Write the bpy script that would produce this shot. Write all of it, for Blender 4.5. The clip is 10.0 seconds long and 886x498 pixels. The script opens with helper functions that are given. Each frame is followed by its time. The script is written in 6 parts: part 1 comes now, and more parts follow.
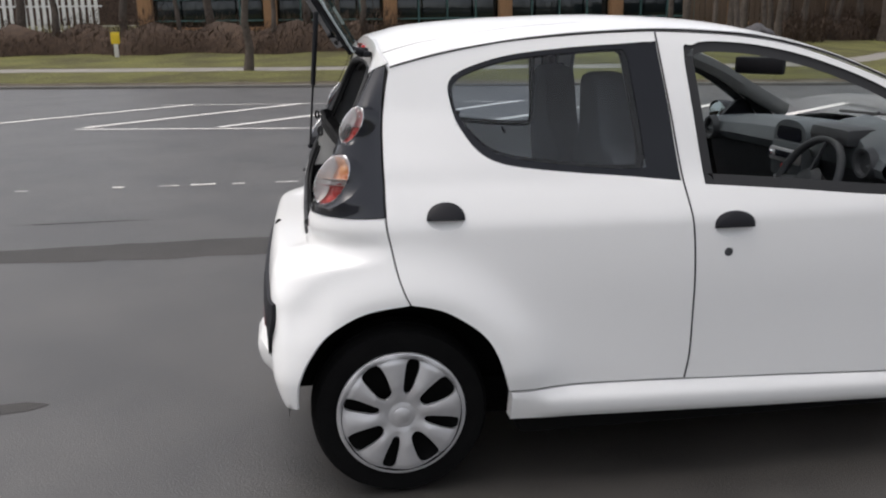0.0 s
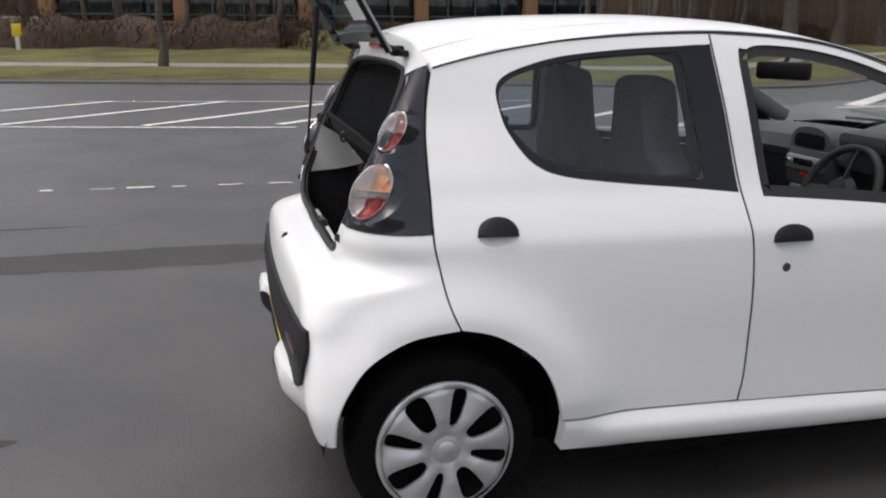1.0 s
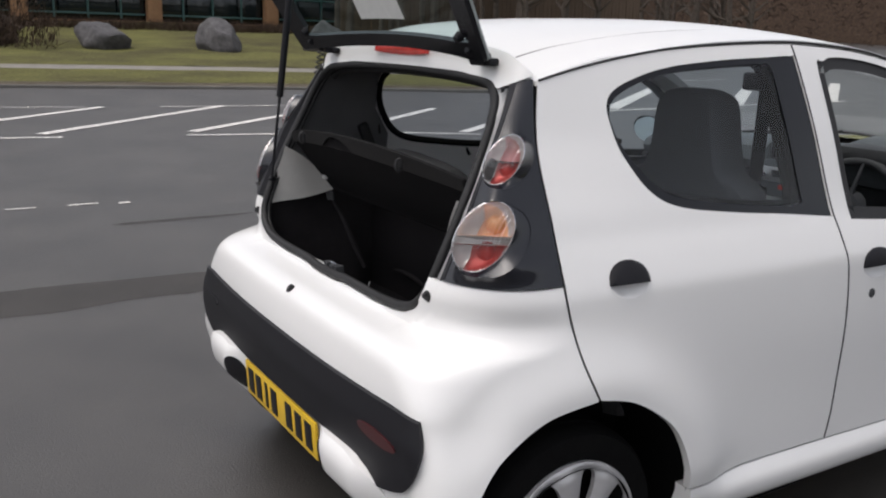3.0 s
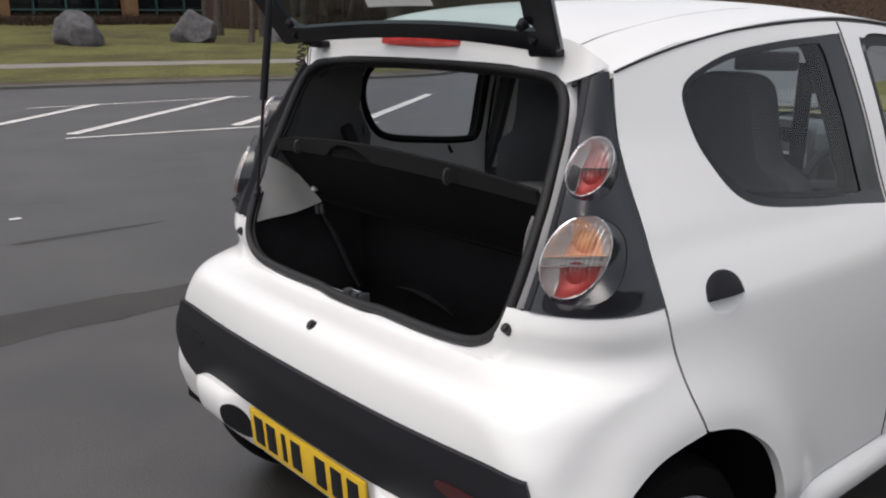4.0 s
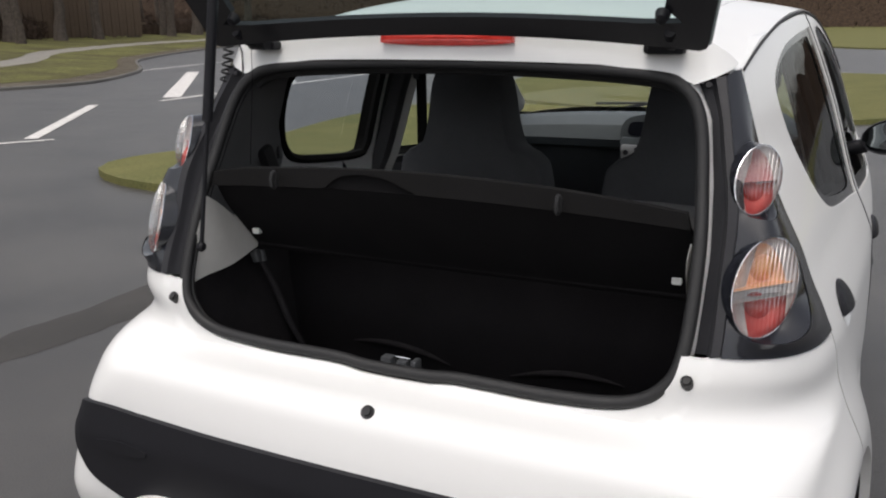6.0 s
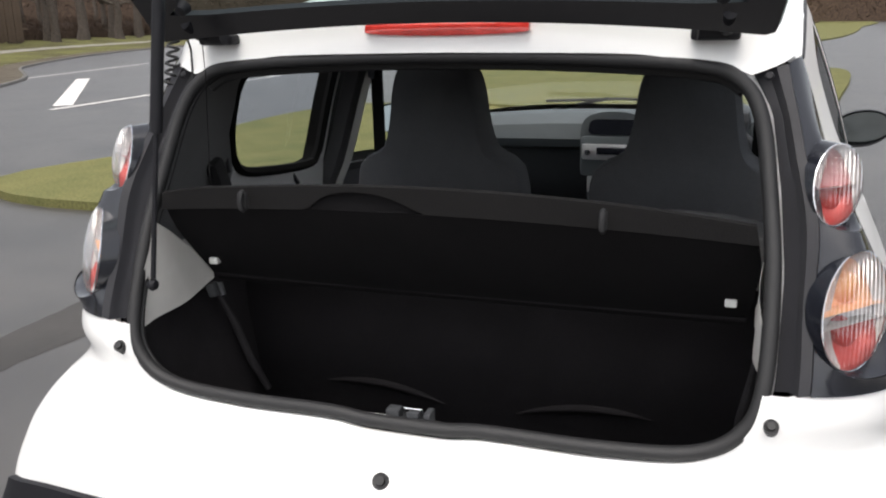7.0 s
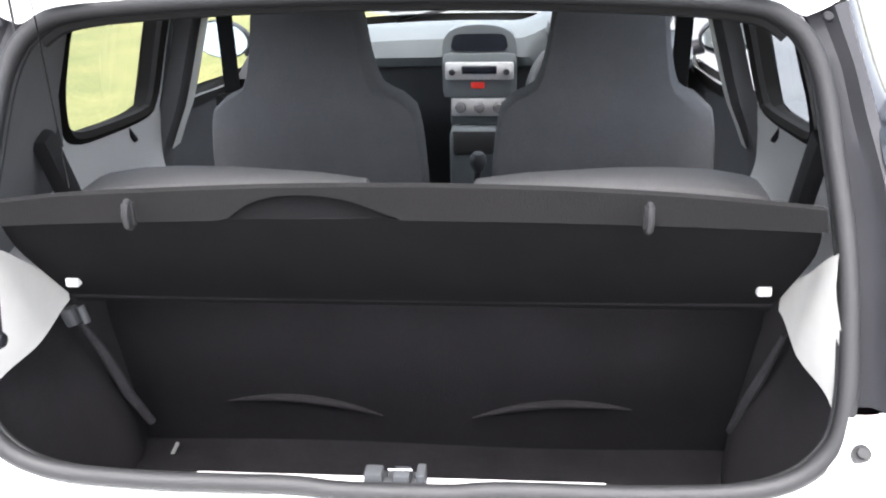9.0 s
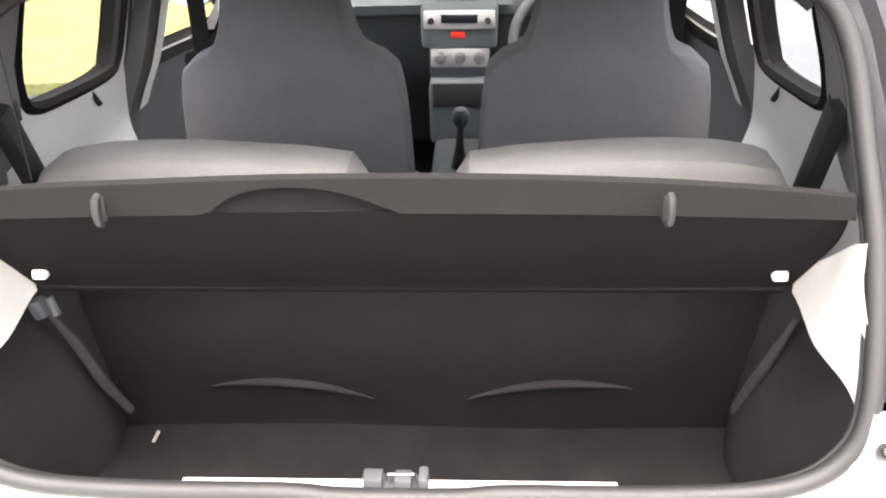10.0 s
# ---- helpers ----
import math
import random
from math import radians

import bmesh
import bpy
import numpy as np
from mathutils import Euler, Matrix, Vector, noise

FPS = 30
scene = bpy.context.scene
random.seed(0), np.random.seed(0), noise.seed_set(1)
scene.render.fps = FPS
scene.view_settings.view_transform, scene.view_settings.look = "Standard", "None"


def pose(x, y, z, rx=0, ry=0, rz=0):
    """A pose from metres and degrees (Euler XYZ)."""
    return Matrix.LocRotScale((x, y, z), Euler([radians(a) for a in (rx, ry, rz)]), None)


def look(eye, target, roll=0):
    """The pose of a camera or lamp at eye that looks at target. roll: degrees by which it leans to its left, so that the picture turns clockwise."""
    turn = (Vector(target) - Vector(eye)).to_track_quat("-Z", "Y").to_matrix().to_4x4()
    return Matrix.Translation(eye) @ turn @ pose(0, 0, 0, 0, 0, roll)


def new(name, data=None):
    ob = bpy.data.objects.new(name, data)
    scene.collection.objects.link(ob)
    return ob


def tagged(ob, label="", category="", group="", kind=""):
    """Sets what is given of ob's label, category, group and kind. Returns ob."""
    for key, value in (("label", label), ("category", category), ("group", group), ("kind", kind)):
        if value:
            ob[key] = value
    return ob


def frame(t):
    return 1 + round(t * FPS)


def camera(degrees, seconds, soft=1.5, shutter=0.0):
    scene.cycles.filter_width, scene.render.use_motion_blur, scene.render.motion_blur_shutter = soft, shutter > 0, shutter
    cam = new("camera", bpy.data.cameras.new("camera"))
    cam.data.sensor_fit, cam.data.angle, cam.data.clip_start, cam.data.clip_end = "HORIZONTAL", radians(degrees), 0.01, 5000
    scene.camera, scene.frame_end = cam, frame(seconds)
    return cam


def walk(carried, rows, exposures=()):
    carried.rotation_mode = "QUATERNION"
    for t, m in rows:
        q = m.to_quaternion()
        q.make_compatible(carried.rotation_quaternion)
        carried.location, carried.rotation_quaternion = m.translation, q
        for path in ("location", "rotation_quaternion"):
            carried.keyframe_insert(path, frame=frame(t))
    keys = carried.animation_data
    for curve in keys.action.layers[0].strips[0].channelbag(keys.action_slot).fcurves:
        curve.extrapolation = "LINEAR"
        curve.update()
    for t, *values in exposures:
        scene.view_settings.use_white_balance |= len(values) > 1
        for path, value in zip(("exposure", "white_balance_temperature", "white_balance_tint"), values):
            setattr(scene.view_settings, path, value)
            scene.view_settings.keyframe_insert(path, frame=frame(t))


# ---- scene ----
from mathutils.geometry import delaunay_2d_cdt

cam = camera(54.2, 10.0, soft=2.1)
PATH = [
    (0, (0.155, -3.202, 1.426), (0.454, -1.288, 0.929), -0.7),
    (0.5, (0.038, -3.068, 1.422), (0.397, -1.162, 0.935), -1.4),
    (1, (-0.179, -2.891, 1.423), (0.32, -1.02, 0.923), 0.4),
    (1.5, (-0.454, -2.724, 1.44), (0.224, -0.908, 0.949), 0.3),
    (2, (-0.599, -2.565, 1.42), (0.235, -0.81, 0.942), 1.7),
    (2.5, (-0.692, -2.323, 1.427), (0.233, -0.618, 0.94), -0.6),
    (3, (-0.817, -2.088, 1.407), (0.229, -0.453, 0.923), 1.7),
    (4.5, (-1.002, -1.404, 1.413), (0.342, -0.019, 0.887), -1.0),
    (5, (-1.061, -1.213, 1.411), (0.377, 0.077, 0.893), -0.4),
    (5.5, (-1.156, -0.983, 1.445), (0.457, 0.065, 0.899), -2.0),
    (5.7, (-1.186, -0.866, 1.42), (0.503, 0.066, 0.889), -0.5),
    (6.8, (-0.999, -0.518, 1.377), (0.802, 0.19, 0.874), -1.7),
    (7, (-0.987, -0.464, 1.373), (0.837, 0.177, 0.861), -1.1),
    (7.5, (-0.959, -0.27, 1.386), (0.93, 0.109, 0.849), -1.3),
    (8, (-0.92, -0.172, 1.393), (0.98, 0.009, 0.796), -1.0),
    (8.5, (-0.805, -0.136, 1.407), (1.079, 0.002, 0.75), -1.2),
    (9, (-0.689, -0.133, 1.421), (1.158, 0.019, 0.669), -1.2),
    (9.5, (-0.63, -0.12, 1.44), (1.177, 0.005, 0.593), -1.2),
    (10, (-0.598, -0.093, 1.447), (1.195, -0.011, 0.563), -1.1),
]
EXPOSURE = [(0.0, 0.04, 6680, 12), (3.0, -0.14, 6680, 13), (4.5, -0.18, 6730, 12), (5.5, -0.20, 6780, 12), (7.0, 0.52, 6780, 11), (8.0, 1.25, 6450, 11), (8.5, 1.86, 6350, 11), (9.0, 2.55, 6500, 12), (9.5, 2.92, 6900, 14), (10.0, 3.15, 7200, 15)]
walk(cam, [(t, look(eye, target, roll)) for t, eye, target, roll in PATH], EXPOSURE)

# ---- sky and sun (bright overcast) ----
world = bpy.data.worlds.new("overcast_sky")
scene.world = world
world.use_nodes = True
wn, wl = world.node_tree.nodes, world.node_tree.links
sky = wn.new("ShaderNodeTexSky")
sky.sky_type, sky.sun_disc = "NISHITA", False
sky.sun_elevation, sky.sun_rotation = radians(64), radians(270)
sky.air_density, sky.dust_density, sky.ozone_density = 1.0, 3.0, 1.0
grey = wn.new("ShaderNodeHueSaturation")
grey.inputs["Saturation"].default_value, grey.inputs["Value"].default_value = 0.32, 1.45
wl.new(sky.outputs[0], grey.inputs["Color"])
wl.new(grey.outputs[0], wn["Background"].inputs["Color"])
wn["Background"].inputs["Strength"].default_value = 0.15
sun = new("sun", bpy.data.lights.new("sun", "SUN"))
sun.data.energy, sun.data.angle, sun.data.color = 1.15, radians(40), (1.0, 0.98, 0.96)
sun.matrix_world = look((-3.2, 0.5, 9.0), (0, 0, 0))


# ---- materials ----
def mat(name, col, rough=0.5, metal=0.0, vary=0.0, size=8.0, bump=0.0, bump_size=120.0, fine=0.0, coat=0.0, spec=0.5, other=None, glow=None, island=0.0):
    """A node material: base colour, with blotches of another colour at a large scale, grain at a small one, and relief."""
    m = bpy.data.materials.new(name)
    m.use_nodes = True
    nd, ln = m.node_tree.nodes, m.node_tree.links
    b = nd["Principled BSDF"]
    b.inputs["Roughness"].default_value, b.inputs["Metallic"].default_value = rough, metal
    b.inputs["Coat Weight"].default_value, b.inputs["Coat Roughness"].default_value = coat, 0.06
    b.inputs["Specular IOR Level"].default_value = spec
    b.inputs["Base Color"].default_value = (*col, 1)
    co = nd.new("ShaderNodeTexCoord")
    last = None
    if vary or fine:
        other = other or tuple(c * 0.6 for c in col)
        n1 = nd.new("ShaderNodeTexNoise")
        n1.inputs["Scale"].default_value, n1.inputs["Detail"].default_value, n1.inputs["Roughness"].default_value = size, 6, 0.6
        ln.new(co.outputs["Object"], n1.inputs["Vector"])
        ramp = nd.new("ShaderNodeMapRange")
        ramp.inputs[1].default_value, ramp.inputs[2].default_value = 0.35, 0.7
        ramp.inputs[3].default_value, ramp.inputs[4].default_value = 0.0, vary
        ln.new(n1.outputs["Fac"], ramp.inputs[0])
        mix = nd.new("ShaderNodeMix")
        mix.data_type = "RGBA"
        mix.inputs["A"].default_value, mix.inputs["B"].default_value = (*col, 1), (*other, 1)
        ln.new(ramp.outputs[0], mix.inputs["Factor"])
        last = mix.outputs["Result"]
        if fine:
            n2 = nd.new("ShaderNodeTexNoise")
            n2.inputs["Scale"].default_value, n2.inputs["Detail"].default_value = bump_size, 4
            ln.new(co.outputs["Object"], n2.inputs["Vector"])
            r2 = nd.new("ShaderNodeMapRange")
            r2.inputs[1].default_value, r2.inputs[2].default_value = 0.3, 0.7
            r2.inputs[3].default_value, r2.inputs[4].default_value = 1 - fine, 1 + fine
            ln.new(n2.outputs["Fac"], r2.inputs[0])
            hs = nd.new("ShaderNodeHueSaturation")
            ln.new(last, hs.inputs["Color"])
            ln.new(r2.outputs[0], hs.inputs["Value"])
            last = hs.outputs["Color"]
        if island:
            geo = nd.new("ShaderNodeNewGeometry")
            r3 = nd.new("ShaderNodeMapRange")
            r3.inputs[3].default_value, r3.inputs[4].default_value = 1 - island, 1 + island
            ln.new(geo.outputs["Random Per Island"], r3.inputs[0])
            h3 = nd.new("ShaderNodeHueSaturation")
            ln.new(last, h3.inputs["Color"])
            ln.new(r3.outputs[0], h3.inputs["Value"])
            last = h3.outputs["Color"]
        ln.new(last, b.inputs["Base Color"])
    if bump:
        n3 = nd.new("ShaderNodeTexNoise")
        n3.inputs["Scale"].default_value, n3.inputs["Detail"].default_value = bump_size, 5
        ln.new(co.outputs["Object"], n3.inputs["Vector"])
        bp = nd.new("ShaderNodeBump")
        bp.inputs["Strength"].default_value, bp.inputs["Distance"].default_value = bump, 0.01
        ln.new(n3.outputs["Fac"], bp.inputs["Height"])
        ln.new(bp.outputs[0], b.inputs["Normal"])
    if glow:
        b.inputs["Emission Color"].default_value, b.inputs["Emission Strength"].default_value = (*col, 1), glow
    return m


def glass(name, col, rough=0.02, clear=0.85, ribs=0.0, gloss=0.025):
    """A thin pane: tinted see-through mixed with a glossy face, more so at a slant."""
    m = bpy.data.materials.new(name)
    m.use_nodes = True
    nd, ln = m.node_tree.nodes, m.node_tree.links
    nd.remove(nd["Principled BSDF"])
    t, g, f, x = (nd.new(k) for k in ("ShaderNodeBsdfTransparent", "ShaderNodeBsdfGlossy", "ShaderNodeLayerWeight", "ShaderNodeMixShader"))
    t.inputs["Color"].default_value = (*(c * clear for c in col), 1)
    g.inputs["Roughness"].default_value = rough
    f.inputs["Blend"].default_value = 0.5
    p, a = nd.new("ShaderNodeMath"), nd.new("ShaderNodeMath")
    p.operation, a.operation, a.use_clamp = "POWER", "MULTIPLY_ADD", True
    p.inputs[1].default_value, a.inputs[1].default_value, a.inputs[2].default_value = 4.5, 0.5, gloss
    ln.new(f.outputs["Facing"], p.inputs[0])
    ln.new(p.outputs[0], a.inputs[0])
    ln.new(a.outputs[0], x.inputs[0])
    ln.new(t.outputs[0], x.inputs[1])
    ln.new(g.outputs[0], x.inputs[2])
    ln.new(x.outputs[0], nd["Material Output"].inputs["Surface"])
    if ribs:
        a.inputs[2].default_value, p.inputs[1].default_value = 0.13, 1.8
        a.inputs[1].default_value, g.inputs["Roughness"].default_value = 1.0, 0.20
        co, w, bp = nd.new("ShaderNodeTexCoord"), nd.new("ShaderNodeTexWave"), nd.new("ShaderNodeBump")
        w.bands_direction = "Y"
        w.inputs["Scale"].default_value = ribs
        ln.new(co.outputs["Object"], w.inputs["Vector"])
        ln.new(w.outputs["Fac"], bp.inputs["Height"])
        bp.inputs["Strength"].default_value, bp.inputs["Distance"].default_value = 0.7, 0.004
        ln.new(bp.outputs[0], g.inputs["Normal"])
    return m


def lens(name, col):
    """Coloured lamp plastic over a bright reflector."""
    return mat(name, col, 0.25, 0.0, vary=0.5, size=30, coat=1.0, other=tuple(min(1, c * 1.5 + 0.04) for c in col))


WHITE = mat("white_paint", (0.80, 0.80, 0.79), 0.32, vary=0.25, size=3, other=(0.76, 0.76, 0.745), coat=0.5)
BLACK_GLOSS = mat("smoked_lamp_plastic", (0.009, 0.010, 0.015), 0.20, vary=0.6, size=7, other=(0.015, 0.017, 0.022), coat=0.25, spec=0.5)
BORDER = mat("black_glass_border", (0.006, 0.007, 0.010), 0.06, vary=0.4, size=9, spec=0.4)
TRIM = mat("black_trim_plastic", (0.0095, 0.0095, 0.0125), 0.55, vary=0.4, size=20, bump=0.12, bump_size=900, spec=0.28)
CHANNEL = mat("dark_grey_plastic", (0.020, 0.020, 0.024), 0.5, vary=0.4, size=18, bump=0.12, bump_size=700, spec=0.35)
RUBBER = mat("black_rubber", (0.014, 0.014, 0.015), 0.6, vary=0.4, size=25, bump=0.1, bump_size=300)
TYRE = mat("tyre_rubber", (0.0045, 0.0045, 0.0047), 0.8, vary=0.6, size=14, other=(0.008, 0.008, 0.008), bump=0.25, bump_size=200, spec=0.07)
SILVER = mat("silver_painted_plastic", (0.55, 0.55, 0.56), 0.30, 0.5, vary=0.35, size=18, other=(0.40, 0.39, 0.38))
CHROME = mat("chrome", (0.75, 0.76, 0.78), 0.12, 1.0)
MIRROR = mat("mirror_silver", (0.22, 0.25, 0.26), 0.05, 1.0)
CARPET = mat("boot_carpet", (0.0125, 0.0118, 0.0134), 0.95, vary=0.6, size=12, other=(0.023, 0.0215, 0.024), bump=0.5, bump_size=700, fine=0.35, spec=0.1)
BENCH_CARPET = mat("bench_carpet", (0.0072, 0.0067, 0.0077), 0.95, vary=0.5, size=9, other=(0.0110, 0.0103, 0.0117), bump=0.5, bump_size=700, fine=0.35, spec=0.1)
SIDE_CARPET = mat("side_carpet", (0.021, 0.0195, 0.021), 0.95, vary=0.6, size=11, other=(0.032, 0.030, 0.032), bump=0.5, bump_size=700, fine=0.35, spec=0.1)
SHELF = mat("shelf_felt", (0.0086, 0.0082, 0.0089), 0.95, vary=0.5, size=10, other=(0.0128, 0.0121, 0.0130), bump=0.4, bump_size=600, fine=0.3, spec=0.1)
SHELF_RIM = mat("shelf_rim_plastic", (0.0100, 0.0096, 0.0098), 0.85, vary=0.4, size=14, bump=0.3, bump_size=500, fine=0.2, spec=0.2)
CLOTH = mat("seat_cloth", (0.100, 0.100, 0.105), 0.95, vary=0.5, size=14, other=(0.080, 0.080, 0.085), bump=0.4, bump_size=900, fine=0.3, spec=0.1)
CLOTH_PALE = mat("pale_seat_cloth", (0.205, 0.200, 0.197), 0.95, vary=0.4, size=16, other=(0.170, 0.166, 0.163), bump=0.4, bump_size=900, fine=0.2, spec=0.1)
DASH_PALE = mat("pale_dashboard_plastic", (0.080, 0.092, 0.099), 0.6, vary=0.3, size=10, bump=0.15, bump_size=700)
DASH_DARK = mat("dark_dashboard_plastic", (0.045, 0.048, 0.052), 0.6, vary=0.4, size=14, bump=0.2, bump_size=600)
GREY_TRIM = mat("grey_pillar_trim", (0.095, 0.095, 0.10), 0.7, vary=0.3, size=12, bump=0.15, bump_size=600)
PILLAR_PALE = mat("pale_grey_pillar_trim", (0.26, 0.26, 0.255), 0.75, vary=0.3, size=12, bump=0.15, bump_size=600)
PALE_TRIM = mat("pale_pillar_trim", (0.62, 0.61, 0.58), 0.7, vary=0.3, size=12, bump=0.1, bump_size=600)
UNDER = mat("dark_underbody", (0.006, 0.006, 0.006), 0.95, vary=0.5, size=9, spec=0.1)
GATE_BLACK = mat("black_glass_surround", (0.008, 0.008, 0.010), 0.22, vary=0.4, size=9, spec=0.4)
GATE_GLASS = glass("green_tinted_glass", (0.80, 0.95, 0.92), clear=0.72)
GLASS = glass("clear_glass", (0.93, 0.98, 0.97), clear=0.94)
TINT = glass("tinted_side_glass", (0.86, 0.92, 0.96), clear=0.90, gloss=0.05)
PLATE = mat("yellow_number_plate", (0.75, 0.48, 0.03), 0.4, vary=0.3, size=20)
RED = lens("red_lens", (0.62, 0.035, 0.025))
DOME = glass("clear_lamp_dome", (1.0, 0.98, 0.97), 0.08, 0.92, 55)
AMBER = mat("amber_reflector", (0.86, 0.50, 0.29), 0.35, 0.2, vary=0.6, size=40, other=(0.84, 0.40, 0.16))
RED_IN = mat("red_reflector", (0.60, 0.09, 0.08), 0.35, 0.2, vary=0.6, size=40, other=(0.50, 0.035, 0.035))
AMBER_CAP = mat("amber_bulb_cap", (0.78, 0.34, 0.10), 0.5, 0.0, vary=0.4, size=60)
RED_CAP = mat("red_bulb_cap", (0.52, 0.03, 0.025), 0.5, 0.0, vary=0.4, size=60)
CLEAR = mat("clear_reflector", (0.58, 0.56, 0.55), 0.3, 0.4, vary=0.6, size=50, other=(0.38, 0.35, 0.34))
PINK = mat("pink_reflector", (0.52, 0.25, 0.25), 0.35, 0.35, vary=0.6, size=40, other=(0.46, 0.12, 0.12))
LIP = mat("paler_carpet_edge", (0.045, 0.043, 0.046), 0.9, vary=0.6, size=30, bump=0.4, bump_size=500, fine=0.3, spec=0.1)
PILLAR = mat("grey_rear_pillar_trim", (0.16, 0.16, 0.165), 0.75, vary=0.3, size=12, bump=0.15, bump_size=600)
PAPER = mat("white_sticker", (0.75, 0.76, 0.74), 0.6, vary=0.2, size=30)


# ---- mesh tools ----
class Shape:
    """Vertices and faces that become one mesh."""

    def __init__(self):
        self.v, self.f, self.flat = [], [], set()

    def add(self, verts, faces, flat=False):
        n = len(self.v)
        self.v += [tuple(map(float, p)) for p in verts]
        if flat:
            self.flat |= set(range(len(self.f), len(self.f) + len(faces)))
        self.f += [tuple(i + n for i in q) for q in faces]
        return self

    def grid(self, rows, ring=False, loop=False, cap=False):
        """Rows of points joined into quads; ring closes each row, loop joins the last row to the first, cap fills the end rows."""
        rows = [list(r) for r in rows]
        w, h = len(rows[0]), len(rows)
        q = [(j * w + i, j * w + (i + 1) % w, (j + 1) % h * w + (i + 1) % w, (j + 1) % h * w + i) for j in range(h if loop else h - 1) for i in range(w if ring else w - 1)]
        if cap:
            q += [tuple(range(w))[::-1], tuple(range((h - 1) * w, h * w))]
        return self.add([p for r in rows for p in r], q)

    def box(self, mid, size, bevel=0.004, turn=None):
        """A box with rounded edges."""
        bm = bmesh.new()
        bmesh.ops.create_cube(bm, size=1.0)
        for v in bm.verts:
            v.co = Vector((v.co.x * size[0], v.co.y * size[1], v.co.z * size[2]))
        if bevel:
            bmesh.ops.bevel(bm, geom=list(bm.edges), offset=min(bevel, min(size) * 0.45), segments=2, affect="EDGES", profile=0.6)
        m = Matrix.Translation(mid) @ (turn.to_4x4() if turn else Matrix.Identity(4))
        bm.verts.index_update()
        self.add([m @ v.co for v in bm.verts], [[v.index for v in f.verts] for f in bm.faces])
        bm.free()
        return self

    def tube(self, path, radius, sides=8, closed=False, squash=1.0):
        """A round bar along a path; radius may be a list."""
        path = [Vector([float(c) for c in p]) for p in path]
        n, rows, up = len(path), [], None
        for i, p in enumerate(path):
            a, b = (path[i - 1], path[(i + 1) % n]) if closed else (path[max(i - 1, 0)], path[min(i + 1, n - 1)])
            d = (b - a).normalized()
            if up is None:
                up = d.orthogonal().normalized()
            up = (up - d * up.dot(d)).normalized()
            side = d.cross(up)
            r = float(radius[i] if isinstance(radius, (list, tuple)) else radius)
            rows.append([p + r * (math.cos(k) * up + math.sin(k) * side * squash) for k in (2 * math.pi * j / sides for j in range(sides))])
        return self.grid(rows, ring=True, loop=closed, cap=not closed)

    def turned(self, profile, centre, axis, sides=32, closed=False):
        """A lathe shape: profile of (radius, along) pairs about an axis."""
        axis = Vector([float(c) for c in axis]).normalized()
        u = axis.orthogonal().normalized()
        w = axis.cross(u)
        rows = [[Vector([float(c) for c in centre]) + axis * h + r * (math.cos(k) * u + math.sin(k) * w) for k in (2 * math.pi * j / sides for j in range(sides))] for r, h in ((float(a), float(b)) for a, b in profile)]
        return self.grid(rows, ring=True, loop=closed)

    def mirror(self):
        """Adds the same across the car's middle plane."""
        n, k = len(self.v), len(self.f)
        self.v += [(x, -y, z) for x, y, z in self.v]
        self.f += [tuple(i + n for i in q[::-1]) for q in self.f]
        self.flat |= {i + k for i in self.flat}
        return self

    def flipped(self):
        """The same on the other side of the car's middle plane."""
        s = Shape()
        s.v, s.f, s.flat = [(x, -y, z) for x, y, z in self.v], [q[::-1] for q in self.f], set(self.flat)
        return s

    def mesh(self, name, material):
        me = bpy.data.meshes.new(name)
        me.from_pydata(self.v, [], self.f)
        me.polygons.foreach_set("use_smooth", [i not in self.flat for i in range(len(self.f))])
        me.materials.append(material)
        me.set_sharp_from_angle(angle=radians(38))
        return me


def part(name, shape, material, parent=None, label=""):
    """One mesh object, under a thing or a part."""
    ob = new(name, shape.mesh(name, material))
    if parent:
        ob.parent = parent
    return tagged(ob, label)


def thing(name, label, category, at=(0, 0, 0), group="", kind=""):
    ob = new(name)
    ob.location = at
    return tagged(ob, label, category, group, kind)


def smooth(points, step=0.01, closed=True):
    """A curve through points; a point with a third value 1 is a sharp corner."""
    pts = [np.array(p[:2], float) for p in points]
    sharp = [len(p) > 2 for p in points]
    n, out = len(pts), []
    for i in range(n if closed else n - 1):
        a, b = pts[i], pts[(i + 1) % n]
        p0 = pts[i - 1] if (i or closed) and not sharp[i] else a
        p3 = pts[(i + 2) % n] if (closed or i + 2 < n) and not sharp[(i + 1) % n] else b
        k = max(1, int(round(np.linalg.norm(b - a) / step)))
        for u in np.arange(k) / k:
            m0, m1 = (b - p0) / 2, (p3 - a) / 2
            out.append((2 * u**3 - 3 * u**2 + 1) * a + (u**3 - 2 * u**2 + u) * m0 + (3 * u**2 - 2 * u**3) * b + (u**3 - u**2) * m1)
    if not closed:
        out.append(pts[-1])
    return np.array(out)


def within(p, poly):
    """Which of the points lie inside a closed outline."""
    x, y = p[:, 0:1], p[:, 1:2]
    a, b = poly, np.roll(poly, -1, 0)
    with np.errstate(divide="ignore", invalid="ignore"):
        cross = (a[:, 1] > y) != (b[:, 1] > y)
        at = (b[:, 0] - a[:, 0]) * (y - a[:, 1]) / (b[:, 1] - a[:, 1]) + a[:, 0]
    return (cross & (x < at)).sum(1) % 2 == 1


